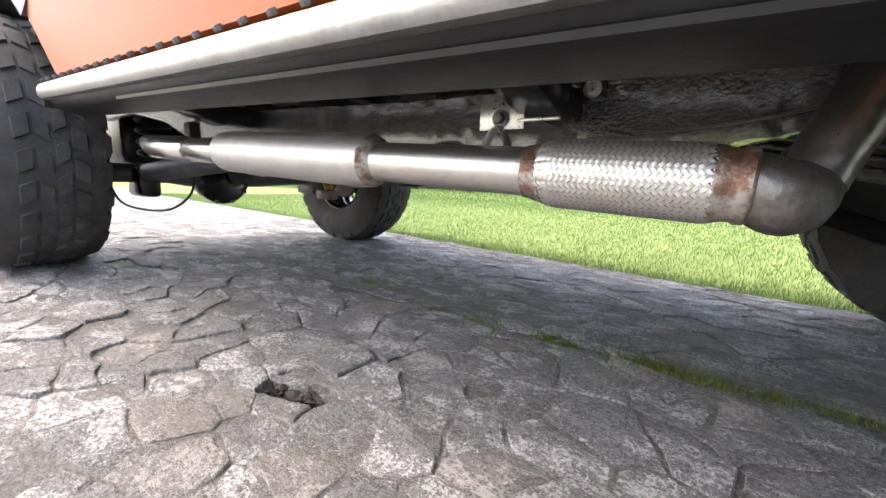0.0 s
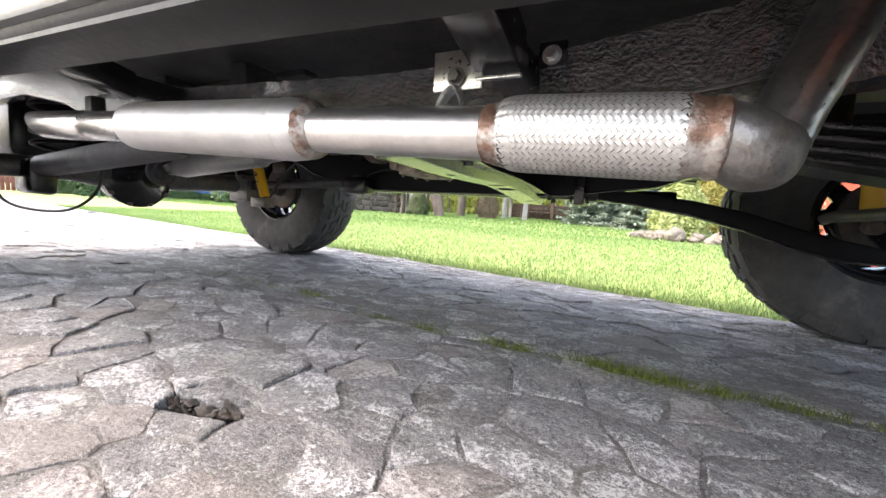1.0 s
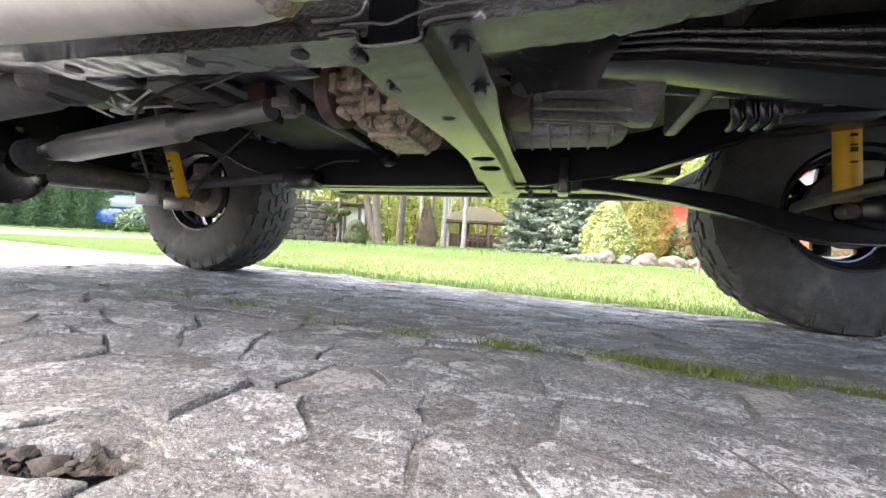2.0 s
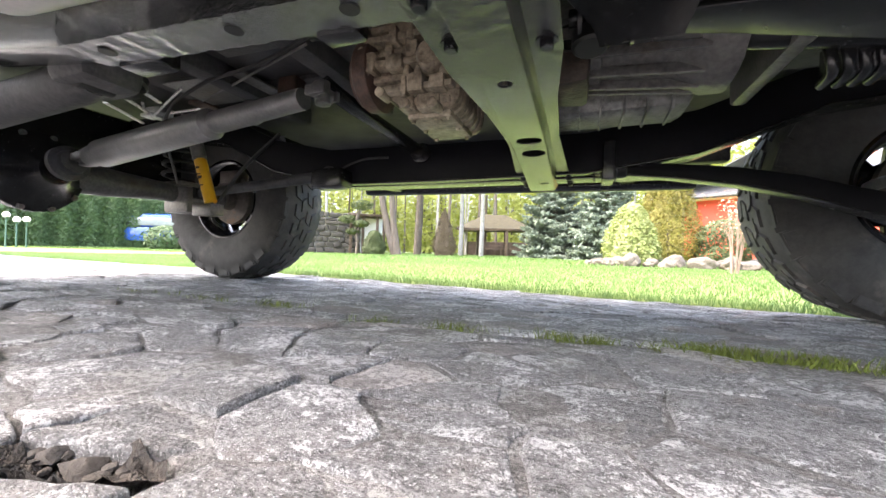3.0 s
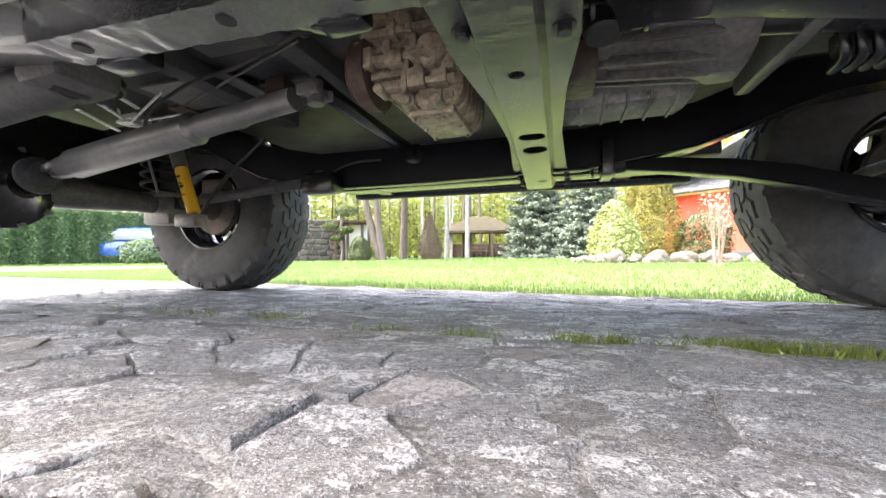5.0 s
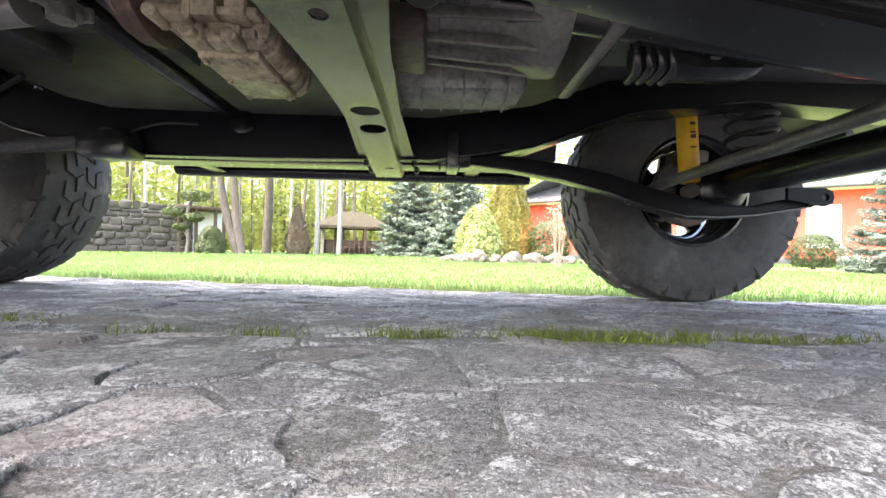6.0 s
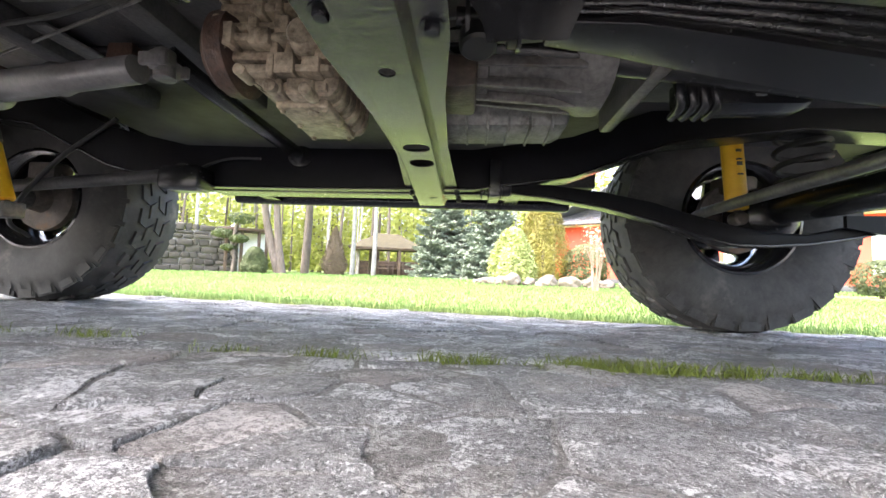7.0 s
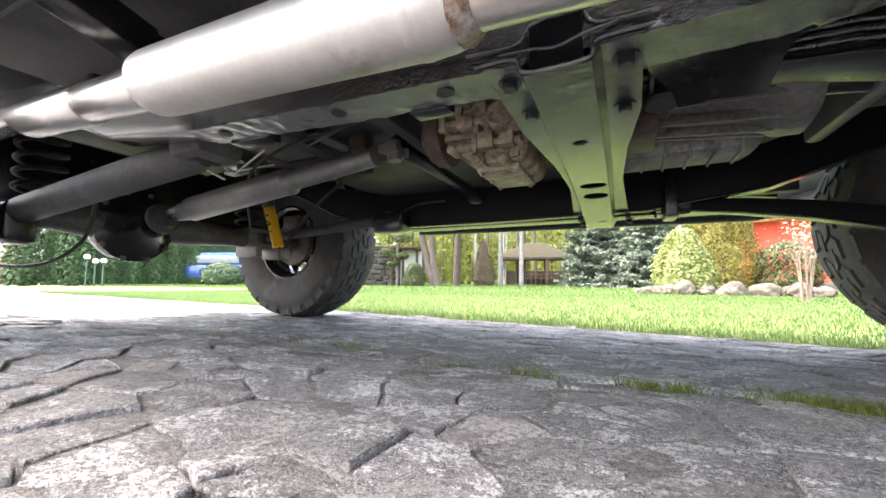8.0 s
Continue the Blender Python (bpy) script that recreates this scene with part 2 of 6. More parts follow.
def lumps(bm, seed, size, scale):
    """Uneven surface: pushes the vertices about by noise."""
    for v in bm.verts:
        v.co += size * noise.noise_vector(v.co * scale + Vector((seed, 0, 0)))
    return bm

# ---- the car ----
def ground_z(x, y):
    """Height of the driveway in car units: it falls towards the lawn and rises at the back."""
    k = min(max((y - 1.2) / 1.3, 0), 1.2)
    rise = 0.05 * min(max((-1.1 - x) / 1.1, 0), 1.5) * min(max((1.5 - y) / 0.9, 0), 1)
    return rise + k * (-0.053 - 0.0093 * min(max(x, -3.5), 2.5))


# The car and the paving under it are drawn in car units of 0.70 m, with the origin beside the near sill.
UNIT = 0.70
STAND = Matrix.Translation((-0.10, 0.09, 0.06)) @ Matrix.Scale(UNIT, 4)
DATUM = Vector((-0.33, 0.30, 0.20))
AXLE, RAIL, SILL = 1.245, 1.12, 1.2


def out(p, k):
    """A point set out from the datum of the car by a factor."""
    return DATUM + (Vector(p) - DATUM) * k


def set_out(ob, k):
    """Sets an assembly out from the datum: to the axles, the far rail or the far sill."""
    ob.matrix_local = Matrix.Translation(DATUM) @ Matrix.Scale(k, 4) @ Matrix.Translation(-DATUM)
    return ob


car = thing("offroad_car", "orange four-wheel-drive car on mud tyres parked on stone paving", "car")
car.matrix_world = STAND
WHEEL_R, WHEEL_W = 0.578, 0.42
FRONT_X, REAR_X = 1.015, -2.72
NEAR_IN, FAR_IN = 0.60, 2.31


def tyre_mesh():
    """A mud-terrain tyre round the y axis, its inner face at y = 0: carcass, sidewall ribs and tread blocks."""
    w, R = 0.328, 0.452
    base = R - 0.011
    prof = [(0.035, 0.205), (0.022, 0.225), (0.008, 0.27), (0.0, 0.32), (0.004, 0.37), (0.014, 0.405), (0.03, base - 0.008), (0.06, base), (w / 2, base + 0.004)]
    prof = prof + [(w - h, r) for h, r in prof[-2::-1]]
    carcass = lathe(prof, (0, 0, 0), (0, 1, 0), 96, caps=False)
    bm = bmesh.new()

    def block(t0, t1, y0, y1, r0, r1, skew=0.0, lean=0.0):
        vs = []
        for r, inset in ((r0, 0.0), (r1, 0.0025)):
            for (t, y) in ((t0, y0), (t1, y0), (t1, y1), (t0, y1)):
                yy = y + (inset if y == y0 else -inset)
                tt = t + (inset if t == t0 else -inset) / R + skew * (y - y0)
                rr = r - lean * abs(yy - w / 2) ** 2
                vs.append(bm.verts.new((rr * math.cos(tt), yy, rr * math.sin(tt))))
        for f in ((4, 5, 6, 7), (0, 1, 5, 4), (1, 2, 6, 5), (2, 3, 7, 6), (3, 0, 4, 7)):
            bm.faces.new([vs[i] for i in f])

    n = 27
    pitch = 2 * math.pi / n
    for k in range(n):
        a = k * pitch
        for s in (0, 1):
            m = (lambda y: y) if not s else (lambda y: w - y)
            a2 = a + s * pitch * 0.5
            big = k % 2
            # shoulder lugs that wrap onto the sidewall
            y0, y1 = sorted((m(0.014), m(0.068)))
            block(a2, a2 + pitch * 0.85, y0, y1, base - 0.02, R - 0.004, 0, 0.75)
            y0, y1 = sorted((m(0.006 if big else 0.010), m(0.03)))
            block(a2 + pitch * 0.06, a2 + pitch * 0.72, y0, y1, base - (0.07 if big else 0.045), base - 0.016)
            # inner hooked blocks
            y0, y1 = sorted((m(0.078), m(0.118)))
            block(a2 + pitch * 0.10, a2 + pitch * 0.74, y0, y1, base - 0.004, R, 1.1 if s else -1.1)
            y0, y1 = sorted((m(0.124), m(0.160)))
            block(a2 + pitch * 0.34, a2 + pitch * 0.94, y0, y1, base - 0.004, R, -1.3 if s else 1.3)
    # sidewall ribs
    for s in (0, 1):
        for k in range(54):
            a = 2 * math.pi * k / 54
            y = -0.0015 if not s else w + 0.0015
            vs = [bm.verts.new((r * math.cos(a + t), y + o, r * math.sin(a + t))) for r, t, o in ((0.36, 0, 0), (0.36, 0.05, 0), (0.395, 0.075, 0.006 * (1 - 2 * s)), (0.395, 0.025, 0.006 * (1 - 2 * s)))]
            bm.faces.new(vs)
    for b in (carcass, bm):
        b.transform(Matrix.Scale(WHEEL_R / R, 4))
    return carcass, bm


def rim_mesh():
    """A black alloy rim: barrel, lips, and a disc near the outer face with eight openings."""
    w = 0.328
    bm = lathe([(0.022, 0.222), (0.02, 0.212), (0.034, 0.205), (0.05, 0.195), (0.11, 0.178), (0.2, 0.18), (w - 0.05, 0.195), (w - 0.03, 0.205), (w - 0.018, 0.222)], (0, 0, 0), (0, 1, 0), 64, caps=False)
    lathe([(w - 0.018, 0.216), (w - 0.035, 0.198), (w - 0.055, 0.188), (0.2, 0.172), (0.11, 0.170), (0.05, 0.188), (0.034, 0.198), (0.022, 0.216)], (0, 0, 0), (0, 1, 0), 64, bm, caps=False)
    yd = 0.2
    n = 8
    for k in range(n):
        a = 2 * math.pi * k / n
        hw = 0.16
        vs = []
        for y in (yd, yd + 0.02):
            for r, t in ((0.105, -0.3), (0.105, 0.3), (0.174, hw), (0.174, -hw)):
                vs.append(bm.verts.new((r * math.cos(a + t), y + (0.012 if r < 0.12 else 0), r * math.sin(a + t))))
        for f in ((0, 1, 2, 3), (7, 6, 5, 4), (0, 4, 5, 1), (1, 5, 6, 2), (2, 6, 7, 3), (3, 7, 4, 0)):
            bm.faces.new([vs[i] for i in f])
    lathe([(yd + 0.01, 0.118), (yd + 0.005, 0.11), (yd + 0.005, 0.03)], (0, 0, 0), (0, 1, 0), 48, bm, caps=False)
    lathe([(yd + 0.035, 0.118), (yd + 0.04, 0.1), (yd + 0.04, 0.0)], (0, 0, 0), (0, 1, 0), 48, bm, caps=False)
    return move(bm, Matrix.Scale(WHEEL_R / 0.452, 4))


def build_wheel(x, y, z, mirrored):
    w = new("wheel")
    w.parent = car
    w.matrix_local = pose(x, y, z, 0, 0, 180 if mirrored else 0)
    w["label"] = "black alloy wheel with dusty mud-terrain tyre"
    return w


wheels = []
for x, y, flip in ((FRONT_X, FAR_IN, False), (REAR_X, FAR_IN, False), (FRONT_X, NEAR_IN, True), (REAR_X, NEAR_IN, True)):
    z = WHEEL_R - 0.006 + ground_z(x, y + (0.1 if not flip else -0.15))
    w = build_wheel(x, y, z, flip)
    if not wheels:
        carcass, tread = tyre_mesh()
        part("tyre", carcass, RUBBER, w, "dusty black mud-terrain tyre")
        part("tread", tread, RUBBER, w)["kind"] = "stuff"
        part("rim", rim_mesh(), RIM, w, "gloss black rim")
        # brake backing, hub and caliper
        WS = Matrix.Scale(WHEEL_R / 0.452, 4)
        hub = lathe([(0.0, 0.05), (0.05, 0.06), (0.06, 0.135), (0.075, 0.14), (0.09, 0.135), (0.1, 0.08), (0.19, 0.07)], (0, 0, 0), (0, 1, 0), 40)
        part("brake_hub", lumps(move(hub, WS), 3, 0.003, 30), HUB, w, "dusty brown brake disc and hub")
        part("brake_caliper", lumps(move(box((-0.06, 0.03, 0.09), (0.07, 0.12, 0.165), 0.015), WS), 5, 0.004, 30), HUB, w)
    else:
        for c in wheels[0].children:
            o = c.copy()
            scene.collection.objects.link(o)
            o.parent = w
    wheels.append(w)

# frame rails
NEAR_RAIL = [(-3.0, 0.75, 0.84, 0.84, 0.96), (-2.45, 0.75, 0.84, 0.84, 0.97), (-2.05, 0.75, 0.84, 0.77, 0.92), (-1.72, 0.75, 0.84, 0.655, 0.81), (-1.35, 0.75, 0.84, 0.612, 0.77), (-0.9, 0.75, 0.84, 0.592, 0.75), (-0.5, 0.75, 0.84, 0.578, 0.735), (-0.15, 0.75, 0.84, 0.585, 0.735), (0.15, 0.76, 0.85, 0.63, 0.78), (0.45, 0.78, 0.87, 0.69, 0.83), (0.8, 0.80, 0.89, 0.74, 0.87), (1.5, 0.80, 0.89, 0.70, 0.83)]
FAR_RAIL = [(-3.0, 1.76, 1.85, 0.80, 0.92), (-2.45, 1.76, 1.85, 0.80, 0.93), (-2.05, 1.76, 1.85, 0.74, 0.88), (-1.72, 1.76, 1.85, 0.58, 0.73), (-1.4, 1.76, 1.85, 0.503, 0.66), (-0.9, 1.76, 1.85, 0.500, 0.65), (-0.3, 1.76, 1.85, 0.505, 0.65), (0.05, 1.76, 1.85, 0.555, 0.70), (0.38, 1.74, 1.83, 0.675, 0.81), (0.8, 1.72, 1.81, 0.72, 0.86), (1.5, 1.72, 1.81, 0.68, 0.82)]
def coated(stations, bevel, step=0.011):
    """A beam under a thick coating that has run and wrinkled."""
    cols = list(zip(*stations))
    xs = np.arange(cols[0][0], cols[0][-1], step)
    bm = beam([(float(x), *(float(np.interp(x, cols[0], c)) for c in cols[1:])) for x in xs], bevel)
    across = [e for e in bm.edges if abs(e.verts[0].co.x - e.verts[1].co.x) < 1e-5 and e.calc_length() > 0.02]
    bmesh.ops.subdivide_edges(bm, edges=across, cuts=5, use_grid_fill=True)
    return lumps(lumps(bm, 5, 0.0035, 38), 6, 0.0016, 95)


part("rear_rail", beam([p for p in NEAR_RAIL if p[0] <= -1.35], 0.022), GLOSS, car)
part("frame_rail", coated([p for p in NEAR_RAIL if p[0] >= -1.35], 0.022), GLOSS, car, "wavy glossy black coated frame rail")
set_out(part("frame_rail", beam(FAR_RAIL, 0.002), DEEPBLACK, car, "flat-sided deep black painted frame rail", 20), RAIL)
set_out(part("rail_flange", beam([(x, y0 - 0.010, y1 + 0.006, z0 - 0.006, z0 + 0.001) for x, y0, y1, z0, z1 in FAR_RAIL], 0.001), BLACK, car), RAIL)
# Black discs stand for the shade in the rail's holes; nothing is pierced.
for x, z in ((-0.9, 0.592), (-0.66, 0.584), (-1.25, 0.607)):
    part("rail_hole", lathe([(-0.0015, 0.016), (0.0, 0.0165), (0.001, 0.012), (0.012, 0.011)], (x, 0.79, z - 0.0005), (0, 0, 1), 20), HOSE, car)

# transmission crossmember: a pressed hat channel under both rails
def crossmember():
    cm = new("crossmember")
    cm.parent = car
    cm["label"] = "glossy black pressed-steel crossmember with slots"
    y0, y1 = 0.745, 1.90
    fall = lambda y: 0.556 - 0.038 * (y - y0) - 0.046 * min(max((y - 1.42) / 0.45, 0), 1) ** 1.2

    def lay(bm, dz):
        for v in bm.verts:
            v.co.z += fall(v.co.y) + dz
        return bm

    def spread(bm):
        """The far end of the channel reaches out to the far rail."""
        for v in bm.verts:
            v.co = out(v.co, 1 + (RAIL - 1) * min(max((v.co.y - 1.05) / 0.8, 0), 1.05))
        return bm

    def cut(bm):
        for y in np.linspace(y0 + 0.06, y1 - 0.06, 16):
            g = list(bm.verts) + list(bm.edges) + list(bm.faces)
            bmesh.ops.bisect_plane(bm, geom=g, plane_co=(0, y, 0), plane_no=(0, 1, 0))
        return bm

    holes = [ring_points(-0.460, 1.04, 0.016, 0.015), slot_points(-0.495, -0.420, 1.40, 0.027), slot_points(-0.493, -0.419, 1.505, 0.027), slot_points(-0.465, -0.43, 1.80, 0.006)]
    web = plate([(-0.508, y0), (-0.418, y0), (-0.418, y1), (-0.508, y1)], 0.004, holes)
    part("web", spread(lay(cut(web), 0)), PRESSED, cm)
    left = plate([(-0.578, y0), (-0.522, y0), (-0.522, y1), (-0.548, y1), (-0.548, 1.72), (-0.532, 1.50), (-0.545, 1.25), (-0.572, 1.02)], 0.004, [ring_points(-0.535, 0.92, 0.010, 0.010)])
    right = plate([(-0.404, y0), (-0.348, y0), (-0.345, 0.98), (-0.366, 1.18), (-0.376, 1.45), (-0.362, 1.72), (-0.345, 1.84), (-0.345, y1), (-0.404, y1)], 0.004, [ring_points(-0.37, 0.95, 0.010, 0.010)])
    part("flange", spread(lay(cut(left), 0.026)), PRESSED, cm)
    part("flange", spread(lay(cut(right), 0.026)), PRESSED, cm)
    for xa, xb in ((-0.523, -0.507), (-0.419, -0.403)):
        bm = bmesh.new()
        ys = np.linspace(y0, y1, 20)
        rows = []
        for y in ys:
            lo, hi = (xb, xa) if xa < -0.45 else (xa, xb)
            rows.append([bm.verts.new(p) for p in ((lo, y, fall(y)), (hi, y, fall(y) + 0.03), (hi - 0.004 if hi < lo else hi + 0.004, y, fall(y) + 0.03), (lo - 0.004 if hi < lo else lo + 0.004, y, fall(y) + 0.001))])
        for a, b in zip(rows, rows[1:]):
            for k in range(4):
                bm.faces.new((a[k], a[(k + 1) % 4], b[(k + 1) % 4], b[k]))
        bm.faces.new(rows[0][::-1])
        bm.faces.new(rows[-1])
        bmesh.ops.recalc_face_normals(bm, faces=bm.faces)
        part("side_fold", spread(bm), PRESSED, cm)
    # raised saddle above the open end
    saddle = tube(curve_points([(-0.60, y0 - 0.006, 0.607), (-0.52, y0 - 0.008, 0.603), (-0.495, y0 - 0.008, 0.628), (-0.43, y0 - 0.008, 0.634), (-0.405, y0 - 0.008, 0.606), (-0.33, y0 - 0.006, 0.604)], 6), 0.004, 8)
    part("saddle_lip", saddle, GLOSS, cm)
    lower = tube(curve_points([(-0.585, y0 - 0.007, fall(y0) + 0.028), (-0.522, y0 - 0.007, fall(y0) + 0.026), (-0.505, y0 - 0.007, fall(y0) + 0.002), (-0.421, y0 - 0.007, fall(y0) + 0.002), (-0.405, y0 - 0.007, fall(y0) + 0.026), (-0.335, y0 - 0.007, fall(y0) + 0.030)], 6), 0.0035, 8)
    part("web_lip", lower, GLOSS, cm)
    # Solid black block added as the shade inside the open channel end.
    part("channel_end", box((-0.500, y0 - 0.006, fall(y0) + 0.004), (-0.425, y0 + 0.010, 0.630), 0.001), DEEPBLACK, cm)
    middle = tube(curve_points([(-0.545, y0 - 0.009, 0.592), (-0.500, y0 - 0.009, 0.590), (-0.462, y0 - 0.009, 0.584), (-0.425, y0 - 0.009, 0.594), (-0.38, y0 - 0.009, 0.600)], 6), 0.003, 8)
    part("channel_lip", middle, GLOSS, cm)
    for x, y in ((-0.535, 0.92), (-0.372, 0.955), (-0.545, 0.80), (-0.37, 0.80)):
        part("bolt", hex_bolt((x, y, fall(y) + 0.026), (0, 0, -1), 0.013, 0.012), BLACK, cm)
    for x, y in ((-0.53, 1.80), (-0.525, 1.865), (-0.36, 1.80), (-0.355, 1.865)):
        part("bolt", spread(hex_bolt((x, y, fall(y) + 0.024), (0, 0, -1), 0.010, 0.014)), HOSE, cm)


crossmember()

# exhaust: it rises towards its tip
EX_Y = 0.590
ex_z = lambda x: 0.5557 - 0.0501 * x
ex_x = lambda x: float(np.interp(x, (-1.85, -1.24, -0.55, -0.20, 0.20), (-1.77, -1.17, -0.543, -0.182, 0.222)))
exhaust = new("exhaust")
exhaust.parent = car
exhaust["label"] = "stainless side exhaust with muffler and braided flex pipe"


def exhaust_run(stations, seg=40, caps=True):
    return tube([(ex_x(x), EX_Y, ex_z(ex_x(x))) for x, r in stations], [r for x, r in stations], seg, caps=caps)


tip = exhaust_run([(-1.475, 0.041), (-1.48, 0.0430), (-1.80, 0.0440), (-1.803, 0.0410), (-1.55, 0.0405), (-1.54, 0.0)], caps=False)
for v in tip.verts:
    if v.co.x < -1.70:
        v.co.x += 0.9 * (ex_z(v.co.x) - v.co.z)
part("tail_tip", tip, CHROME, exhaust, "polished slash-cut tail tip")
part("tail_pipe", exhaust_run([(-1.50, 0.038), (-1.49, 0.0405), (-1.22, 0.0405), (-1.20, 0.037)]), CHROME, exhaust)
part("muffler", exhaust_run([(-1.240, 0.040), (-1.239, 0.046), (-1.235, 0.0530), (-1.226, 0.0570), (-1.208, 0.0590), (-1.18, 0.0594), (-0.640, 0.0598), (-0.600, 0.0598), (-0.570, 0.0575), (-0.552, 0.0540), (-0.543, 0.046)]), MUFFLER, exhaust, "satin steel bullet muffler")
part("seam_ring", exhaust_run([(-0.622, 0.0596), (-0.617, 0.0610), (-0.608, 0.0610), (-0.603, 0.0596)]), MUFFLER, exhaust)
weld = exhaust_run([(-0.556, 0.0545), (-0.550, 0.0556), (-0.543, 0.0525), (-0.537, 0.0470), (-0.531, 0.0410)], 84)
part("weld", lumps(weld, 1, 0.0022, 120), RUST, exhaust, "rough brown weld bead")
part("mid_pipe", exhaust_run([(-0.55, 0.0405), (-0.20, 0.0405)]), STEEL, exhaust, "bright stainless pipe")
part("collar", lumps(exhaust_run([(-0.206, 0.0400), (-0.203, 0.0432), (-0.194, 0.0438), (-0.191, 0.0455), (-0.181, 0.0478), (-0.171, 0.0485), (-0.165, 0.047)]), 7, 0.0009, 100), RUST, exhaust, "rusty collar")
part("flex_core", exhaust_run([(-0.178, 0.046), (-0.172, 0.0500), (-0.150, 0.0532), (0.036, 0.0525), (0.052, 0.0500), (0.058, 0.045)], 56), BRAIDCORE, exhaust)


def braid():
    """Flat wire strands woven in both directions round the flex pipe."""
    bm = bmesh.new()
    n, x0, x1 = 40, -0.176, 0.056
    steps = 170
    for s in (1, -1):
        for k in range(n):
            last = None
            for i in range(steps + 1):
                u = i / steps
                x = x0 + u * (x1 - x0)
                swell = min(1, u / 0.11, (1 - u) / 0.09)
                way = u * (x1 - x0) / 0.0550
                a = 2 * math.pi * k / n + s * way
                c = way * n / math.pi
                over = math.cos(math.pi / 2 * (s * c + 2 * k - 0.5)) * s
                r = 0.0485 + 0.0052 * math.sin(swell * math.pi / 2) - 0.0010 * u + 0.0007 * over
                hw = 0.0027
                da, dx = hw / 0.0550 * 0.70, hw * 0.70
                c = []
                for sg in (-1, 1):
                    aa, xx = a + sg * da, x - sg * s * dx
                    c.append(bm.verts.new((ex_x(xx), EX_Y + r * math.cos(aa), ex_z(ex_x(xx)) + r * math.sin(aa))))
                if last:
                    bm.faces.new((last[0], last[1], c[1], c[0]))
                last = c
    return bm


part("wire_braid", braid(), WIRE, exhaust, "woven stainless wire braid")["kind"] = "stuff"
part("collar", lumps(exhaust_run([(0.046, 0.0500), (0.050, 0.0515), (0.058, 0.0490), (0.066, 0.0470), (0.072, 0.0465), (0.077, 0.0495), (0.086, 0.0495), (0.090, 0.046)], 56), 9, 0.0012, 100), RUST, exhaust, "rusty welded collar")
elbow_line = curve_points([(0.098, EX_Y, ex_z(0.098)), (0.124, EX_Y + 0.003, 0.544), (0.144, EX_Y + 0.018, 0.534), (0.158, EX_Y + 0.050, 0.542), (0.168, EX_Y + 0.080, 0.562), (0.178, EX_Y + 0.096, 0.590)], 7)
m_e = len(elbow_line) - 1
part("elbow", lumps(tube(elbow_line, [0.0430 + 0.003 * math.sin(math.pi * i / m_e) - 0.006 * (i / m_e) ** 2 for i in range(m_e + 1)], 40), 4, 0.0018, 36), ELBOW, exhaust, "stained steel elbow")
down = curve_points([(0.172, 0.655, 0.560), (0.188, 0.668, 0.602), (0.214, 0.682, 0.665), (0.239, 0.694, 0.728), (0.302, 0.705, 0.88)], 8)
part("down_pipe", lumps(tube(down, 0.037, 36), 6, 0.0010, 60), PIPE, exhaust, "dark scuffed down pipe")
part("hanger_plate", box((-0.290, 0.600, 0.637), (-0.206, 0.604, 0.698), 0.001), ZINC, exhaust, "zinc plated hanger plate")
part("hanger_ledge", box((-0.216, 0.596, 0.648), (-0.144, 0.606, 0.653), 0.001), ZINC, exhaust)
part("hanger_strap", tube(curve_points([(-0.280, 0.598, 0.590), (-0.270, 0.598, 0.622), (-0.250, 0.598, 0.640), (-0.236, 0.598, 0.622), (-0.226, 0.598, 0.590)], 5), 0.009, 10, squash=(1.6, 0.5)), ZINC, exhaust)
part("bolt", hex_bolt((-0.247, 0.596, 0.655), (0, -1, 0), 0.010, 0.012), BOLT, exhaust)
part("hanger_rubber", box((-1.505, 0.610, 0.655), (-1.462, 0.652, 0.725), 0.009), HOSE, exhaust)
part("hanger_rod", tube(curve_points([(-1.49, 0.63, 0.672), (-1.475, 0.625, 0.655), (-1.44, 0.60, 0.663)], 5), 0.007, 10), ZINC, exhaust)
part("hanger_rod", tube(curve_points([(-1.482, 0.63, 0.71), (-1.48, 0.66, 0.735), (-1.45, 0.75, 0.745)], 5), 0.007, 10), ZINC, exhaust)

# rock slider with perforated tread, on the near side, and its outriggers
sl = lambda x: -0.044 * x
slider = new("rock_slider")
slider.parent = car
slider["label"] = "satin black rock slider with bolted aluminium tread"


def sloped(profile, x0, x1, n=24, taper=0.0):
    """A section of (y, z) points run along x on the slider's slope."""
    bm = bmesh.new()
    rows = []
    for i in range(n + 1):
        x = x0 + (x1 - x0) * i / n
        k = 1 - taper * max(0, 1 - i / 3)
        rows.append([bm.verts.new((x, y, z + sl(x))) for y, z in profile])
    for a, b in zip(rows, rows[1:]):
        for k in range(len(profile)):
            bm.faces.new((a[k], b[k], b[(k + 1) % len(profile)], a[(k + 1) % len(profile)]))
    bm.faces.new(rows[0])
    bm.faces.new(rows[-1][::-1])
    bmesh.ops.recalc_face_normals(bm, faces=bm.faces)
    return bm


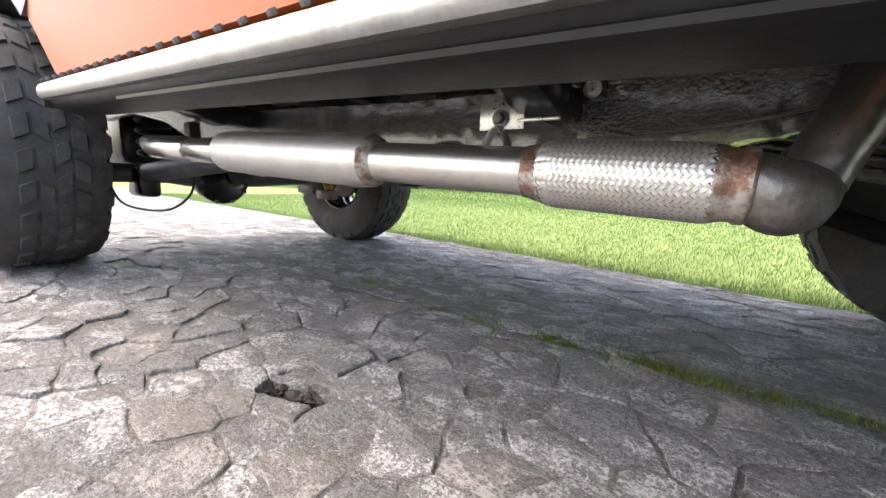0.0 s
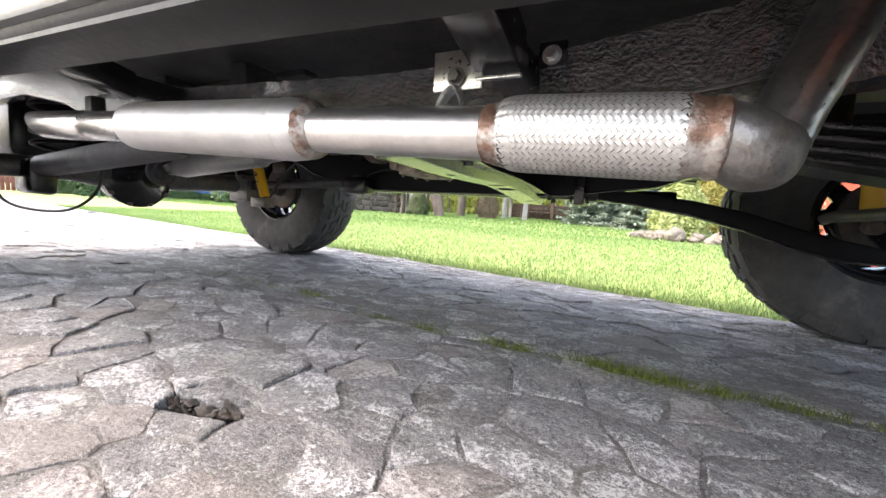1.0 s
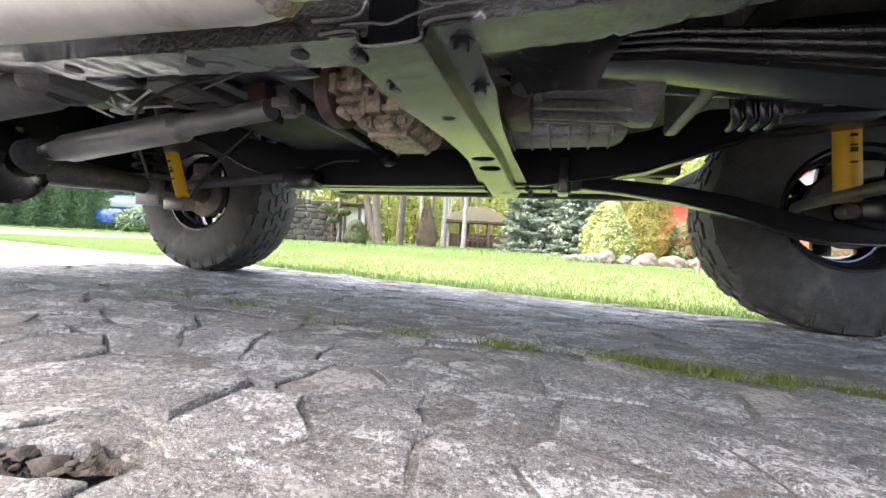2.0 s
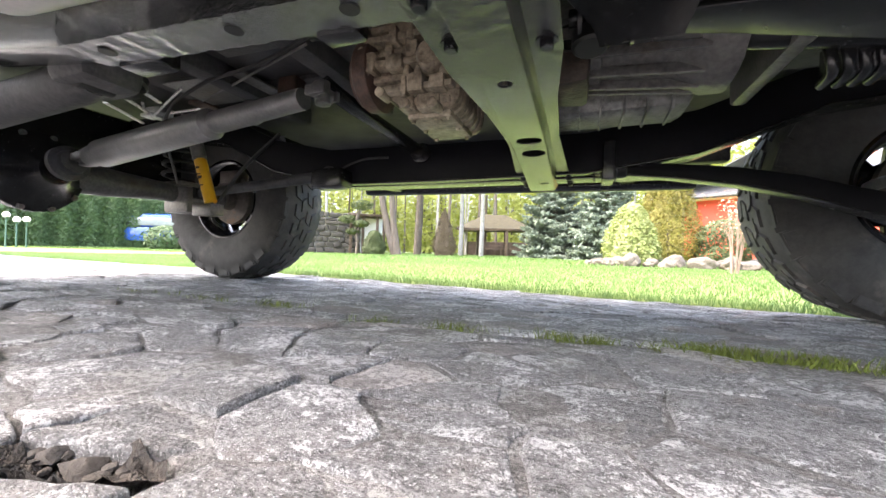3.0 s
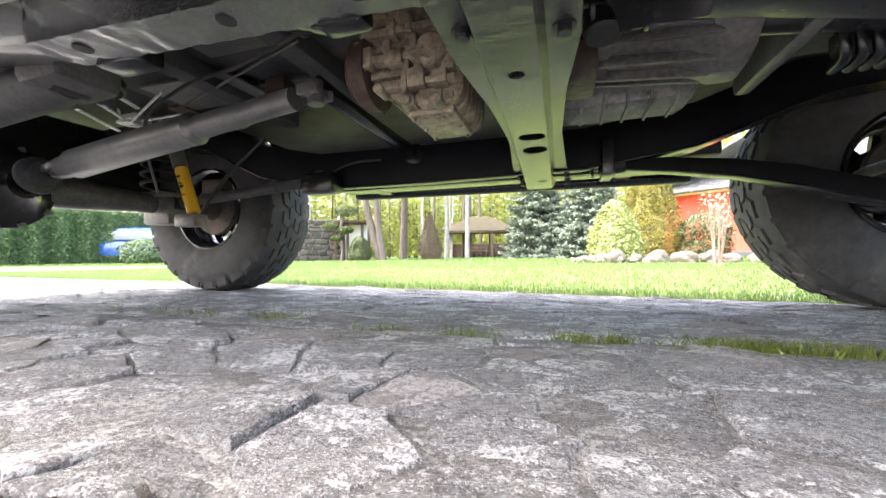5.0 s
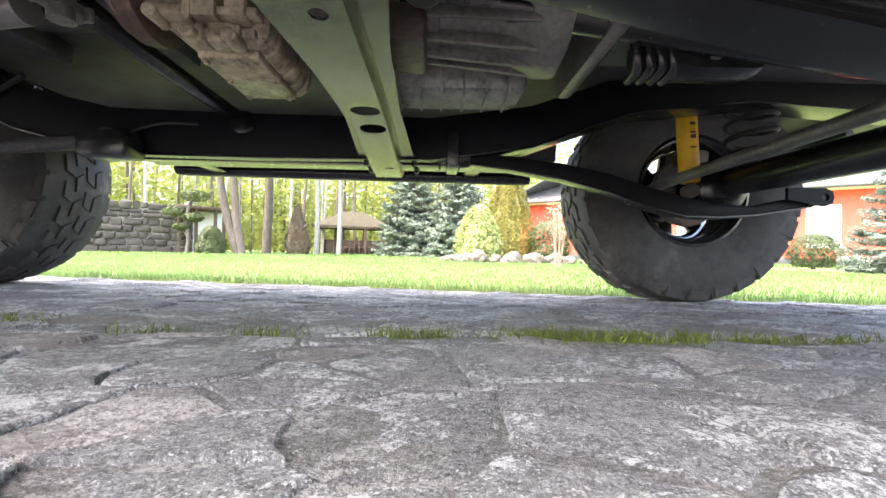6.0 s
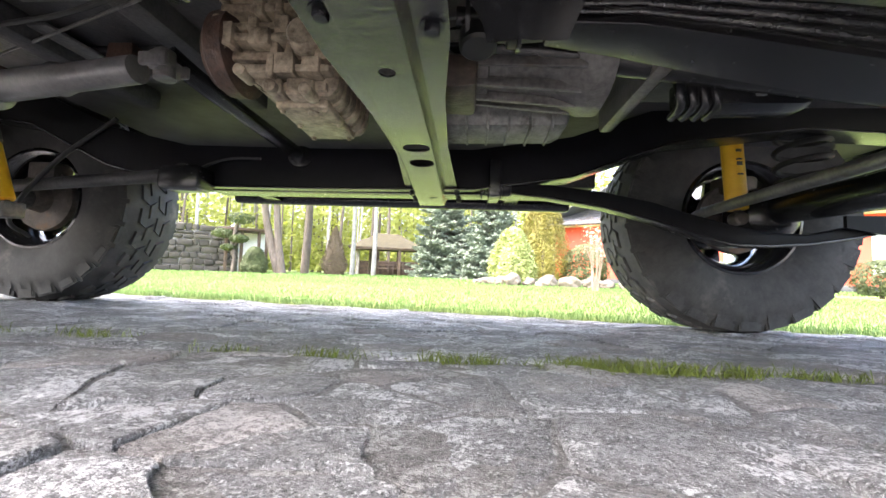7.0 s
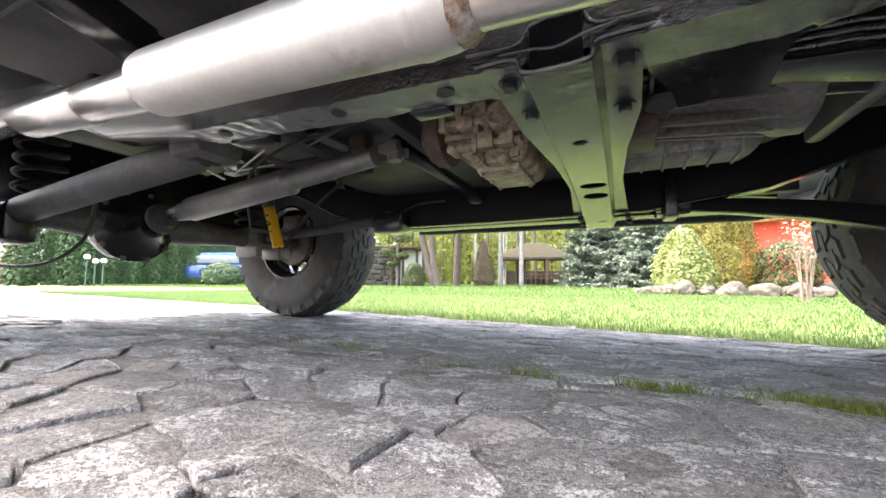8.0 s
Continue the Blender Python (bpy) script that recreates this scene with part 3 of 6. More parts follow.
part("slider_beam", sloped([(0.350, 0.692), (0.360, 0.678), (0.378, 0.672), (0.438, 0.658), (0.450, 0.664), (0.455, 0.69), (0.455, 0.745), (0.36, 0.752), (0.342, 0.742), (0.338, 0.715)], -1.90, 0.95), SLIDER, slider)
part("bottom_flange", sloped([(0.352, 0.684), (0.354, 0.676), (0.368, 0.671), (0.372, 0.6745)], -1.25, 0.95), SLIDER, slider)
part("tread_plate", sloped([(0.344, 0.700), (0.330, 0.703), (0.322, 0.714), (0.321, 0.735), (0.327, 0.749), (0.340, 0.757), (0.37, 0.760), (0.37, 0.756), (0.343, 0.752), (0.333, 0.744), (0.329, 0.734), (0.329, 0.717), (0.337, 0.708)], -1.905, 0.95), ALU, slider, "scuffed aluminium tread plate")
x = -1.86
while x < 0.9:
    part("stud", hex_bolt((x, 0.337, 0.757 + sl(x)), (0, -0.7, 1), 0.0085, 0.010, False), BOLT, slider)
    x += 0.08
part("rear_end_cap", box((-1.905, 0.335, 0.675 + sl(-1.9)), (-1.898, 0.452, 0.748 + sl(-1.9)), 0.003), SLIDER, slider)
for x, zf in ((-1.28, 0.735), (-0.184, 0.690), (0.62, 0.70)):
    bm = box((x - 0.036, 0, -0.036), (x + 0.036, 1, 0.036), 0)
    for v in bm.verts:
        k = v.co.y
        v.co.y = 0.44 + k * 0.19
        v.co.z += (0.725 + sl(x)) * (1 - k) + zf * k
    bmesh.ops.bevel(bm, geom=list(bm.edges), offset=0.005, segments=2, affect="EDGES", profile=0.5)
    part("outrigger", bm, BLACK, slider)
    part("outrigger_foot", box((x - 0.03, 0.625, zf - 0.028), (x + 0.03, 0.752, zf + 0.03), 0.004), BLACK, slider)
part("foot_tab", box((-0.147, 0.700, 0.690), (-0.100, 0.706, 0.735), 0.003), BLACK, slider)
part("bolt", hex_bolt((-0.124, 0.700, 0.712), (0, -1, 0), 0.0105, 0.012), ZINC, slider)
# Thin bar added for the highlight along the rail's lower flange edge.
part("edge_pipe", tube(curve_points([(-0.06, 0.742, 0.640), (0.03, 0.742, 0.643), (0.12, 0.742, 0.654), (0.21, 0.744, 0.672)], 5), 0.0026, 8), SHAFT, car, "thin grey bar standing for the highlight on the rail's lower edge")
# the opposite rock slider: a plain tube below the far sill
far_slider = new("rock_slider")
far_slider.parent = car
set_out(far_slider, SILL)
far_slider["label"] = "black tubular rock slider"
part("slider_tube", tube([(-1.40, 2.09, 0.525), (-1.36, 2.09, 0.525), (0.10, 2.09, 0.512), (0.12, 2.09, 0.512)], [0.026, 0.03, 0.03, 0.026], 20), BLACK, far_slider)
for x in (-1.2, -0.45, -0.14):
    part("slider_foot", box((x - 0.03, 1.84, 0.505), (x + 0.03, 2.09, 0.535), 0.005), BLACK, far_slider)
set_out(part("rail_flange", box((-1.33, 1.80, 0.492), (-0.02, 1.90, 0.498), 0.002), BLACK, car), RAIL)

# body: floor pan with ribs, sills, outer panels, arches
body = new("body")
body.parent = car
body["label"] = "orange painted body with dark undersealed floor"
part("floor_pan", box((-1.98, 0.42, 0.86), (2.0, 2.6, 0.90), 0.01), FLOORPAN, body, "dark undersealed floor pan")
part("rear_floor", box((-3.7, 0.42, 1.10), (-1.96, 2.6, 1.14), 0.01), FLOORPAN, body)
part("heel_board", box((-2.0, 0.42, 0.87), (-1.96, 2.6, 1.12), 0.01), FLOORPAN, body)
for y in (0.98, 1.12, 1.48, 1.62):
    part("floor_rib", box((-1.9, y - 0.03, 0.84), (-0.95, y + 0.03, 0.862), 0.008), FLOORPAN, body)
for x in (-1.55, -1.12, 0.2):
    part("floor_brace", box((x - 0.04, 0.84, 0.79), (x + 0.04, 1.76, 0.862), 0.012), FLOORPAN, body)
part("sill", box((-1.78, 0.40, 0.83), (0.25, 0.46, 0.93), 0.01), FLOORPAN, body)
set_out(part("sill", box((-1.78, 2.12, 0.60), (0.25, 2.18, 0.87), 0.01), FLOORPAN, body), SILL)
near_panel = plate([(-1.74, 0.772 - 0.044 * -1.74), (0.9, 0.732), (0.9, 1.30), (-2.16, 1.30), (-2.07, 1.13)], 0.03)
move(near_panel, Matrix.Translation((0, 0.375, 0)) @ Matrix.Rotation(radians(90), 4, "X"))
part("door_panel", near_panel, ORANGE, body, "orange painted lower door panel")
set_out(part("door_panel", box((-1.62, 2.20, 0.66), (0.28, 2.24, 0.98), 0.015), ORANGE, body, "orange painted lower door panel"), SILL)


def flare(xc, y0, y1, zc, lo, hi, size=1.0):
    """A wheel-arch flare: an arched strip round a wheel."""
    bm = bmesh.new()
    rows = []
    for i in range(17):
        a = radians(lo + (hi - lo) * i / 16)
        c, s = math.cos(a), math.sin(a)
        rows.append([bm.verts.new((xc + r * size * c, y, zc + r * size * s)) for r, y in ((0.56, y0), (0.66, y0 + 0.02 * (1 if y1 > y0 else -1)), (0.70, y1), (0.57, y1))])
    for a, b in zip(rows, rows[1:]):
        for k in range(4):
            bm.faces.new((a[k], b[k], b[(k + 1) % 4], a[(k + 1) % 4]))
    bm.faces.new(rows[0])
    bm.faces.new(rows[-1][::-1])
    bmesh.ops.recalc_face_normals(bm, faces=bm.faces)
    return bm


for xc in (-2.26, 0.747):
    part("wheel_arch_flare", flare(xc - 0.19 if xc < 0 else xc + 0.2, 0.33, 0.46, 0.56, *((50, 172) if xc < 0 else (8, 105)), 1.2), FLARE, body, "grey plastic wheel arch flare")
    set_out(part("wheel_arch_flare", flare(xc, 2.27, 2.14, 0.50, 20, 172), FLARE, body, "grey plastic wheel arch flare"), AXLE)
    for ya, yb in ((1.86, 2.2),):
        bm = bmesh.new()
        rows = []
        for i in range(13):
            a = radians(15 + 150 * i / 12)
            rows.append([bm.verts.new((xc + r * math.cos(a), y, 0.5 + r * math.sin(a))) for r, y in ((0.57, ya), (0.57, yb), (0.60, yb), (0.60, ya))])
        for a, b in zip(rows, rows[1:]):
            for k in range(4):
                bm.faces.new((a[k], b[k], b[(k + 1) % 4], a[(k + 1) % 4]))
        bmesh.ops.recalc_face_normals(bm, faces=bm.faces)
        set_out(part("inner_arch", bm, BLACK, body), AXLE)

# rear axle
MOUNT_AT = (-1.80, 1.11, 0.77)
rear_axle = new("rear_axle")
rear_axle.parent = car
set_out(rear_axle, AXLE)
AXLE_X = -2.26
rear_axle["label"] = "dusty black live rear axle"
AZ = 0.47
part("axle_tube", tube([(AXLE_X - 0.06, 0.58, AZ), (AXLE_X, 0.86, AZ), (AXLE_X, 0.95, AZ), (AXLE_X, 1.34, AZ), (AXLE_X, 1.56, AZ), (AXLE_X, 1.99, AZ)], [0.045, 0.045, 0.062, 0.062, 0.047, 0.045], 24), DULL, rear_axle)
REAR_AT = Vector((AXLE_X, 1.11, AZ - 0.005))
pumpkin = lathe([(-0.13, 0.03), (-0.125, 0.08), (-0.10, 0.125), (-0.05, 0.155), (0.0, 0.165), (0.04, 0.163), (0.05, 0.172), (0.065, 0.172), (0.075, 0.155), (0.13, 0.10), (0.19, 0.07), (0.22, 0.062)], (AXLE_X - 0.02, 1.11, AZ - 0.005), (1, 0, 0), 36)
move(pumpkin, Matrix.Translation((REAR_AT.x, REAR_AT.y, REAR_AT.z)) @ Matrix.Scale(0.86, 4) @ Matrix.Translation(-REAR_AT))
part("differential", lumps(pumpkin, 33, 0.004, 14), BLACK, rear_axle, "cast black differential housing")
for k in range(10):
    a = 2 * math.pi * k / 10
    part("bolt", hex_bolt((AXLE_X + 0.045, 1.11 + 0.140 * math.cos(a), AZ - 0.005 + 0.140 * math.sin(a)), (1, 0, 0), 0.008, 0.008), DULL, rear_axle)
part("pinion_flange", lathe([(0, 0.05), (0.01, 0.062), (0.03, 0.062), (0.035, 0.045), (0.06, 0.04)], (AXLE_X + 0.19, 1.12, AZ + 0.015), (1, 0, 0.15), 28), FLOORPAN, rear_axle)
part("spring_seat", box((AXLE_X - 0.09, 1.62, AZ + 0.03), (AXLE_X + 0.09, 1.80, AZ + 0.055), 0.008), DULL, rear_axle)
part("shock_bracket", box((-2.02, 1.565, 0.345), (-1.90, 1.635, 0.40), 0.006), DULL, rear_axle)
part("arm_bracket", box((AXLE_X - 0.06, 1.64, AZ - 0.10), (AXLE_X + 0.11, 1.74, AZ + 0.03), 0.01), DULL, rear_axle)


def coil(cx, cy, z0, z1, r, wire, turns):
    n = int(turns * 18)
    return tube([(cx + r * math.cos(2 * math.pi * turns * i / n), cy + r * math.sin(2 * math.pi * turns * i / n), z0 + (z1 - z0) * i / n) for i in range(n + 1)], wire, 10)


for y in (1.67,):
    part("coil_spring", coil(AXLE_X, y, AZ + 0.06, 0.84, 0.065, 0.009, 6), COIL, rear_axle, "black coil spring")
    part("bump_stop", lathe([(0, 0.05), (-0.03, 0.05), (-0.05, 0.04), (-0.10, 0.03)], (AXLE_X, y, 0.85), (0, 0, 1), 20), HOSE, rear_axle)


def shock(bottom, top, owner, split=0.55, r=0.03):
    """A damper: yellow lower body, dark dust tube above, eye at the bottom."""
    b, t = Vector(bottom), Vector(top)
    s = new("shock_absorber")
    s.parent = owner
    s["label"] = "yellow shock absorber with dark upper tube"
    part("damper_body", tube([b + (t - b) * k for k in (0.06, 0.07, split - 0.01, split)], [r * 0.8, r, r, r * 0.85], 24), YELLOW, s, "yellow painted damper body")
    part("dust_tube", tube([b + (t - b) * k for k in (split - 0.005, split + 0.01, 0.98, 1)], [r * 0.7, r * 1.12, r * 1.12, r * 0.8], 24), DULL, s)
    part("lower_eye", lathe([(-0.025, 0.018), (-0.02, 0.024), (0.02, 0.024), (0.025, 0.018)], b, (0, 1, 0), 20), HUB, s)
    part("eye_stem", tube([b, b + (t - b) * 0.08], 0.012, 12), HUB, s)
    for k, h in ((split - 0.10, 0.010), (split - 0.16, 0.006), (split - 0.20, 0.014), (split - 0.27, 0.006)):
        c = b + (t - b) * k
        part("label_bar", box((c.x - 0.010, c.y - r - 0.0015, c.z), (c.x + 0.008, c.y - r + 0.004, c.z + h), 0.0005), HOSE, s)
    return set_out(s, AXLE)


shock((-1.93, 1.60, 0.375), (-2.11, 1.60, 0.85), car, 0.50, 0.027)


def link_arm(a, b, r, owner, label, name="trailing_arm"):
    arm = new(name)
    arm.parent = owner
    arm["label"] = label
    a, b = Vector(a), Vector(b)
    part("arm_tube", tube([a + (b - a) * k for k in (0.0, 0.05, 0.95, 1)], [r * 0.8, r, r, r * 0.8], 20), FLOORPAN, arm)
    for p in (a, b):
        part("bushing", lathe([(-0.04, 0.022), (-0.038, 0.038), (0.038, 0.038), (0.04, 0.022)], p, (0, 1, 0), 24), HOSE, arm)
    return arm


link_arm(out((-1.36, 1.72, 0.535), RAIL), out((-2.16, 1.70, 0.47), AXLE), 0.028, car, "dark rear trailing arm")
link_arm((-1.50, 0.90, 0.632), out((-2.22, 0.76, 0.47), AXLE), 0.055, car, "thick dusty black rear trailing arm")
set_out(part("fuel_tank", lumps(box((-3.0, 0.75, 0.50), (-2.52, 1.9, 0.86), 0.06), 52, 0.01, 4), BLACK, car, "black fuel tank behind the rear axle"), AXLE)
set_out(part("axle_foot", lumps(box((-2.32, 0.71, 0.36), (-2.16, 0.80, 0.50), 0.025), 44, 0.01, 12), BLACK, car), AXLE)
part("arm_mount", lumps(box((-1.58, 0.83, 0.60), (-1.42, 0.98, 0.72), 0.03), 2, 0.006, 12), FLOORPAN, car)
set_out(part("arm_mount", lumps(box((-1.44, 1.66, 0.47), (-1.28, 1.78, 0.56), 0.025), 8, 0.006, 12), BLACK, car), RAIL)

part("strap", lumps(tube([(-1.02, 0.84, 0.66), (-0.98, 0.98, 0.715), (-0.93, 1.14, 0.765)], 0.03, 12, squash=(1.0, 0.25)), 3, 0.003, 40), GLOSS, car)
part("bump_stop", lathe([(0, 0.055), (-0.03, 0.055), (-0.035, 0.046), (-0.06, 0.05), (-0.065, 0.042), (-0.09, 0.04), (-0.12, 0.02)], (-1.87, 1.15, 0.855), (0.1, 0, 1), 24), HOSE, car)
part("rubber_mount", lathe([(-0.05, 0.03), (-0.045, 0.07), (-0.03, 0.085), (-0.012, 0.07), (0.0, 0.088), (0.03, 0.092), (0.05, 0.06), (0.09, 0.05)], MOUNT_AT, (0.15, 0.25, 1), 32), HOSE, car, "round black rubber mount")
part("mount_ring", lathe([(-0.004, 0.094), (0.004, 0.098), (0.010, 0.094)], MOUNT_AT, (0.15, 0.25, 1), 32, caps=False), DULL, car)
part("bracket_plate", lumps(box((-1.98, 1.50, 0.84), (-1.90, 1.60, 0.855), 0.004), 6, 0.004, 20), RUSTBROWN, car)
for a, b in (((-1.88, 1.19, 0.80), (-1.98, 1.38, 0.80)), ((-2.03, 1.24, 0.80), (-2.17, 1.47, 0.80)), ((-2.21, 1.31, 0.80), (-2.34, 1.54, 0.80))):
    part("cross_strip", tube([a, b], 0.011, 10, squash=(1.0, 0.35)), ZINC, car)
part("strip_bracket", box((-2.20, 1.44, 0.785), (-2.13, 1.50, 0.80), 0.004), ZINC, car)
part("thin_rod", tube([(-2.16, 1.47, 0.79), (-1.74, 1.30, 0.80)], 0.005, 8), ZINC, car)
part("brake_valve", box((-2.42, 1.60, 0.86), (-2.32, 1.68, 0.91), 0.008), ZINC, car)
for a, b in (((-2.0, 1.58, 0.85), (-2.40, 1.64, 0.88)), ((-2.2, 1.45, 0.85), (-2.42, 1.60, 0.88)), ((-1.9, 1.70, 0.85), (-2.3, 1.75, 0.87))):
    part("brake_pipe", tube([a, b], 0.006, 8), ZINC, car)
# pipes, clips and brackets along the near rail and under the rear floor
part("coil_spring", coil(AXLE_X, 0.82, AZ + 0.06, 0.84, 0.065, 0.009, 6), COIL, rear_axle, "black coil spring")
for dy, r in ((0.0, 0.006), (0.018, 0.0045), (0.036, 0.006)):
    part("brake_pipe", tube(curve_points([(-1.95, 0.93 + dy, 0.845), (-1.70, 0.90 + dy, 0.80), (-1.40, 0.87 + dy, 0.765), (-1.0, 0.865 + dy, 0.735), (-0.62, 0.87 + dy, 0.715)], 6), r, 8), HOSE, car)
for x, z in ((-1.62, 0.79), (-1.25, 0.752), (-0.86, 0.726)):
    part("pipe_clip", box((x - 0.014, 0.845, z - 0.014), (x + 0.014, 0.925, z - 0.004), 0.003), DULL, car)
part("rail_bracket", lumps(box((-1.30, 0.835, 0.60), (-1.18, 0.90, 0.69), 0.012), 12, 0.004, 20), BLACK, car)
part("rail_bracket", lumps(box((-0.76, 0.835, 0.58), (-0.68, 0.885, 0.66), 0.010), 14, 0.004, 20), BLACK, car)
for x0, x1, y0, y1 in ((-1.85, -1.45, 1.30, 1.52), (-1.42, -1.02, 1.00, 1.22)):
    part("heat_shield", lumps(box((x0, y0, 0.825), (x1, y1, 0.835), 0.003), x0 * 9, 0.006, 9), DULL, car)
part("hand_brake_cable", tube(curve_points([(-0.95, 1.10, 0.78), (-1.2, 1.14, 0.74), (-1.55, 1.22, 0.75), (-1.9, 1.35, 0.70), out((-2.10, 1.55, 0.50), 1.15)], 7), 0.006, 8), HOSE, car)
part("thin_rod", tube([(-1.78, 1.42, 0.80), (-1.05, 1.16, 0.785)], 0.004, 8), DULL, car)
part("floor_bracket", lumps(box((-1.38, 1.40, 0.775), (-1.30, 1.47, 0.84), 0.006), 3, 0.006, 20), RUSTBROWN, car)
# prop shafts
prop = new("prop_shaft")
prop.parent = car
prop["label"] = "grey-black rear prop shaft with universal joints"
A, B = out((-2.02, 1.14, 0.505), AXLE), Vector((-0.93, 1.245, 0.692))
part("shaft_tube", tube([A + (B - A) * k for k in (0.06, 0.10, 0.12, 0.56, 0.575, 0.59)], [0.044, 0.046, 0.058, 0.053, 0.055, 0.037], 28), SHAFT, prop)
part("slip_yoke", tube([A + (B - A) * k for k in (0.58, 0.60, 0.70, 0.71, 0.73, 0.86)], [0.035, 0.039, 0.038, 0.042, 0.035, 0.034], 24), SHAFT, prop)
for k in (0.03, 0.91):
    c = A + (B - A) * k
    d = (B - A).normalized()
    part("universal_joint", lathe([(-0.036, 0.018), (-0.034, 0.024), (0.034, 0.024), (0.036, 0.018)], c, (0, 1, 0), 16, lathe([(-0.036, 0.018), (-0.034, 0.024), (0.034, 0.024), (0.036, 0.018)], c, d.cross(Vector((0, 1, 0))), 16)), DULL, prop)
    for side in (-1, 1):
        part("yoke", box((c.x - 0.035, c.y + side * 0.035 - 0.007, c.z - 0.016), (c.x + 0.035, c.y + side * 0.035 + 0.007, c.z + 0.016), 0.005), DULL, prop)

# gearbox and transfer case
gear = new("transfer_case")
gear.parent = car
gear["label"] = "dusty oil-stained aluminium transfer case"


def casing(outline, y0, y1, cuts=6):
    """A cast housing: an outline in x and z run through y, cut finer."""
    bm = plate(outline, y1 - y0)
    bmesh.ops.bevel(bm, geom=[e for e in bm.edges if len(e.link_faces) == 2 and e.calc_face_angle(0) > 0.5], offset=0.012, segments=2, affect="EDGES", profile=0.5)
    move(bm, Matrix.Translation((0, y1, 0)) @ Matrix.Rotation(radians(90), 4, "X"))
    for k in range(1, cuts):
        for no, co in (((0, 1, 0), (0, y0 + (y1 - y0) * k / cuts, 0)), ((0, 0, 1), (0, 0, 0.5 + 0.06 * k)), ((1, 0, 0), (-0.9 + 0.07 * k, 0, 0))):
            bmesh.ops.bisect_plane(bm, geom=bm.verts[:] + bm.edges[:] + bm.faces[:], plane_co=co, plane_no=no)
    return bm


case_line = [(-0.848, 0.88), (-0.852, 0.69), (-0.818, 0.630), (-0.765, 0.590), (-0.63, 0.580), (-0.610, 0.605), (-0.595, 0.88)]
part("case", lumps(casing(case_line, 1.21, 1.46), 11, 0.0022, 16), CASTING, gear)


def grown(line, k):
    """An outline swollen about its middle."""
    cx, cz = sum(p[0] for p in line) / len(line), sum(p[1] for p in line) / len(line)
    return [(cx + (x - cx) * k, cz + (z - cz) * k) for x, z in line]


# stepped ledges of the casting, with broken edges, pads and a few bosses
cr = random.Random(17)
for i in range(8):
    z = 0.586 + 0.034 * i
    x0, x1 = -0.862 - 0.008 * (i % 2), -0.628 + 0.012 * (i % 3)
    if z < 0.66:
        x0 += (0.66 - z) * 1.25
    d = (0.012, 0.030, 0.018, 0.036, 0.022, 0.034, 0.016, 0.028)[i]
    part("case_ledge", lumps(box((x0, 1.20 - d, z), (x1, 1.465, z + 0.019), 0.004), 13 + i, 0.0028, 26), CASTING, gear)
    for _ in range(3):
        x = cr.uniform(x0, x1 - 0.04)
        part("case_pad", lumps(box((x, 1.19 - d, z - cr.uniform(0.004, 0.016)), (x + cr.uniform(0.014, 0.05), 1.26, z + cr.uniform(0.02, 0.04)), 0.004), x * 90, 0.002, 40), CASTING, gear)
for i in range(6):
    y = 1.20 + 0.045 * i
    part("case_web", lumps(casing(grown(case_line, 1.045 + 0.02 * (i % 2)), y, y + 0.012, 3), 30 + i, 0.002, 30), CASTING, gear)
for i, (x, z) in enumerate(((-0.872, 0.80), (-0.872, 0.735), (-0.862, 0.675), (-0.815, 0.622), (-0.745, 0.586), (-0.665, 0.578))):
    part("case_boss", lumps(lathe([(0, 0.010), (0.003, 0.014), (0.05, 0.014)], (x, 1.158, z), (0, 1, 0), 12), i, 0.0015, 40), CASTING, gear)
part("bearing_cover", lathe([(0, 0.030), (0.006, 0.036), (0.020, 0.039), (0.035, 0.042)], (-0.675, 1.150, 0.70), (0, 1, 0), 28), CASTING, gear)
part("pan_cover", lumps(box((-0.76, 1.22, 0.562), (-0.635, 1.43, 0.582), 0.006), 5, 0.0015, 30), CASTING, gear)
for x in (-0.748, -0.648):
    for y in (1.235, 1.325, 1.415):
        part("bolt", hex_bolt((x, y, 0.563), (0, 0, -1), 0.006, 0.006), CASTING, gear)
part("output_flange", lathe([(0, 0.05), (0.015, 0.075), (0.03, 0.078), (0.035, 0.05), (0.06, 0.045)], (-0.93, 1.245, 0.695), (1, 0, 0), 28), RUSTBROWN, gear, "rust-brown output flange")
part("brake_drum", lathe([(0, 0.085), (0.01, 0.095), (0.05, 0.098), (0.06, 0.08)], (-0.905, 1.245, 0.70), (1, 0, 0), 32), RUSTBROWN, gear)
part("drain_boss", hex_bolt((-0.68, 1.25, 0.572), (0, -0.2, -1), 0.014, 0.012), CASTING, gear)
gbox = new("gearbox")
gbox.parent = car
gbox["label"] = "oil-stained gearbox and bell housing"
part("casing", lumps(lathe([(0, 0.09), (0.02, 0.115), (0.10, 0.115), (0.103, 0.128), (0.122, 0.128), (0.125, 0.11), (0.30, 0.115), (0.303, 0.130), (0.325, 0.130), (0.33, 0.12), (0.48, 0.135), (0.53, 0.155), (0.56, 0.168), (0.60, 0.168)], (-0.60, 1.32, 0.765), (1, 0, 0), 32), 21, 0.004, 22), DULL, gbox)
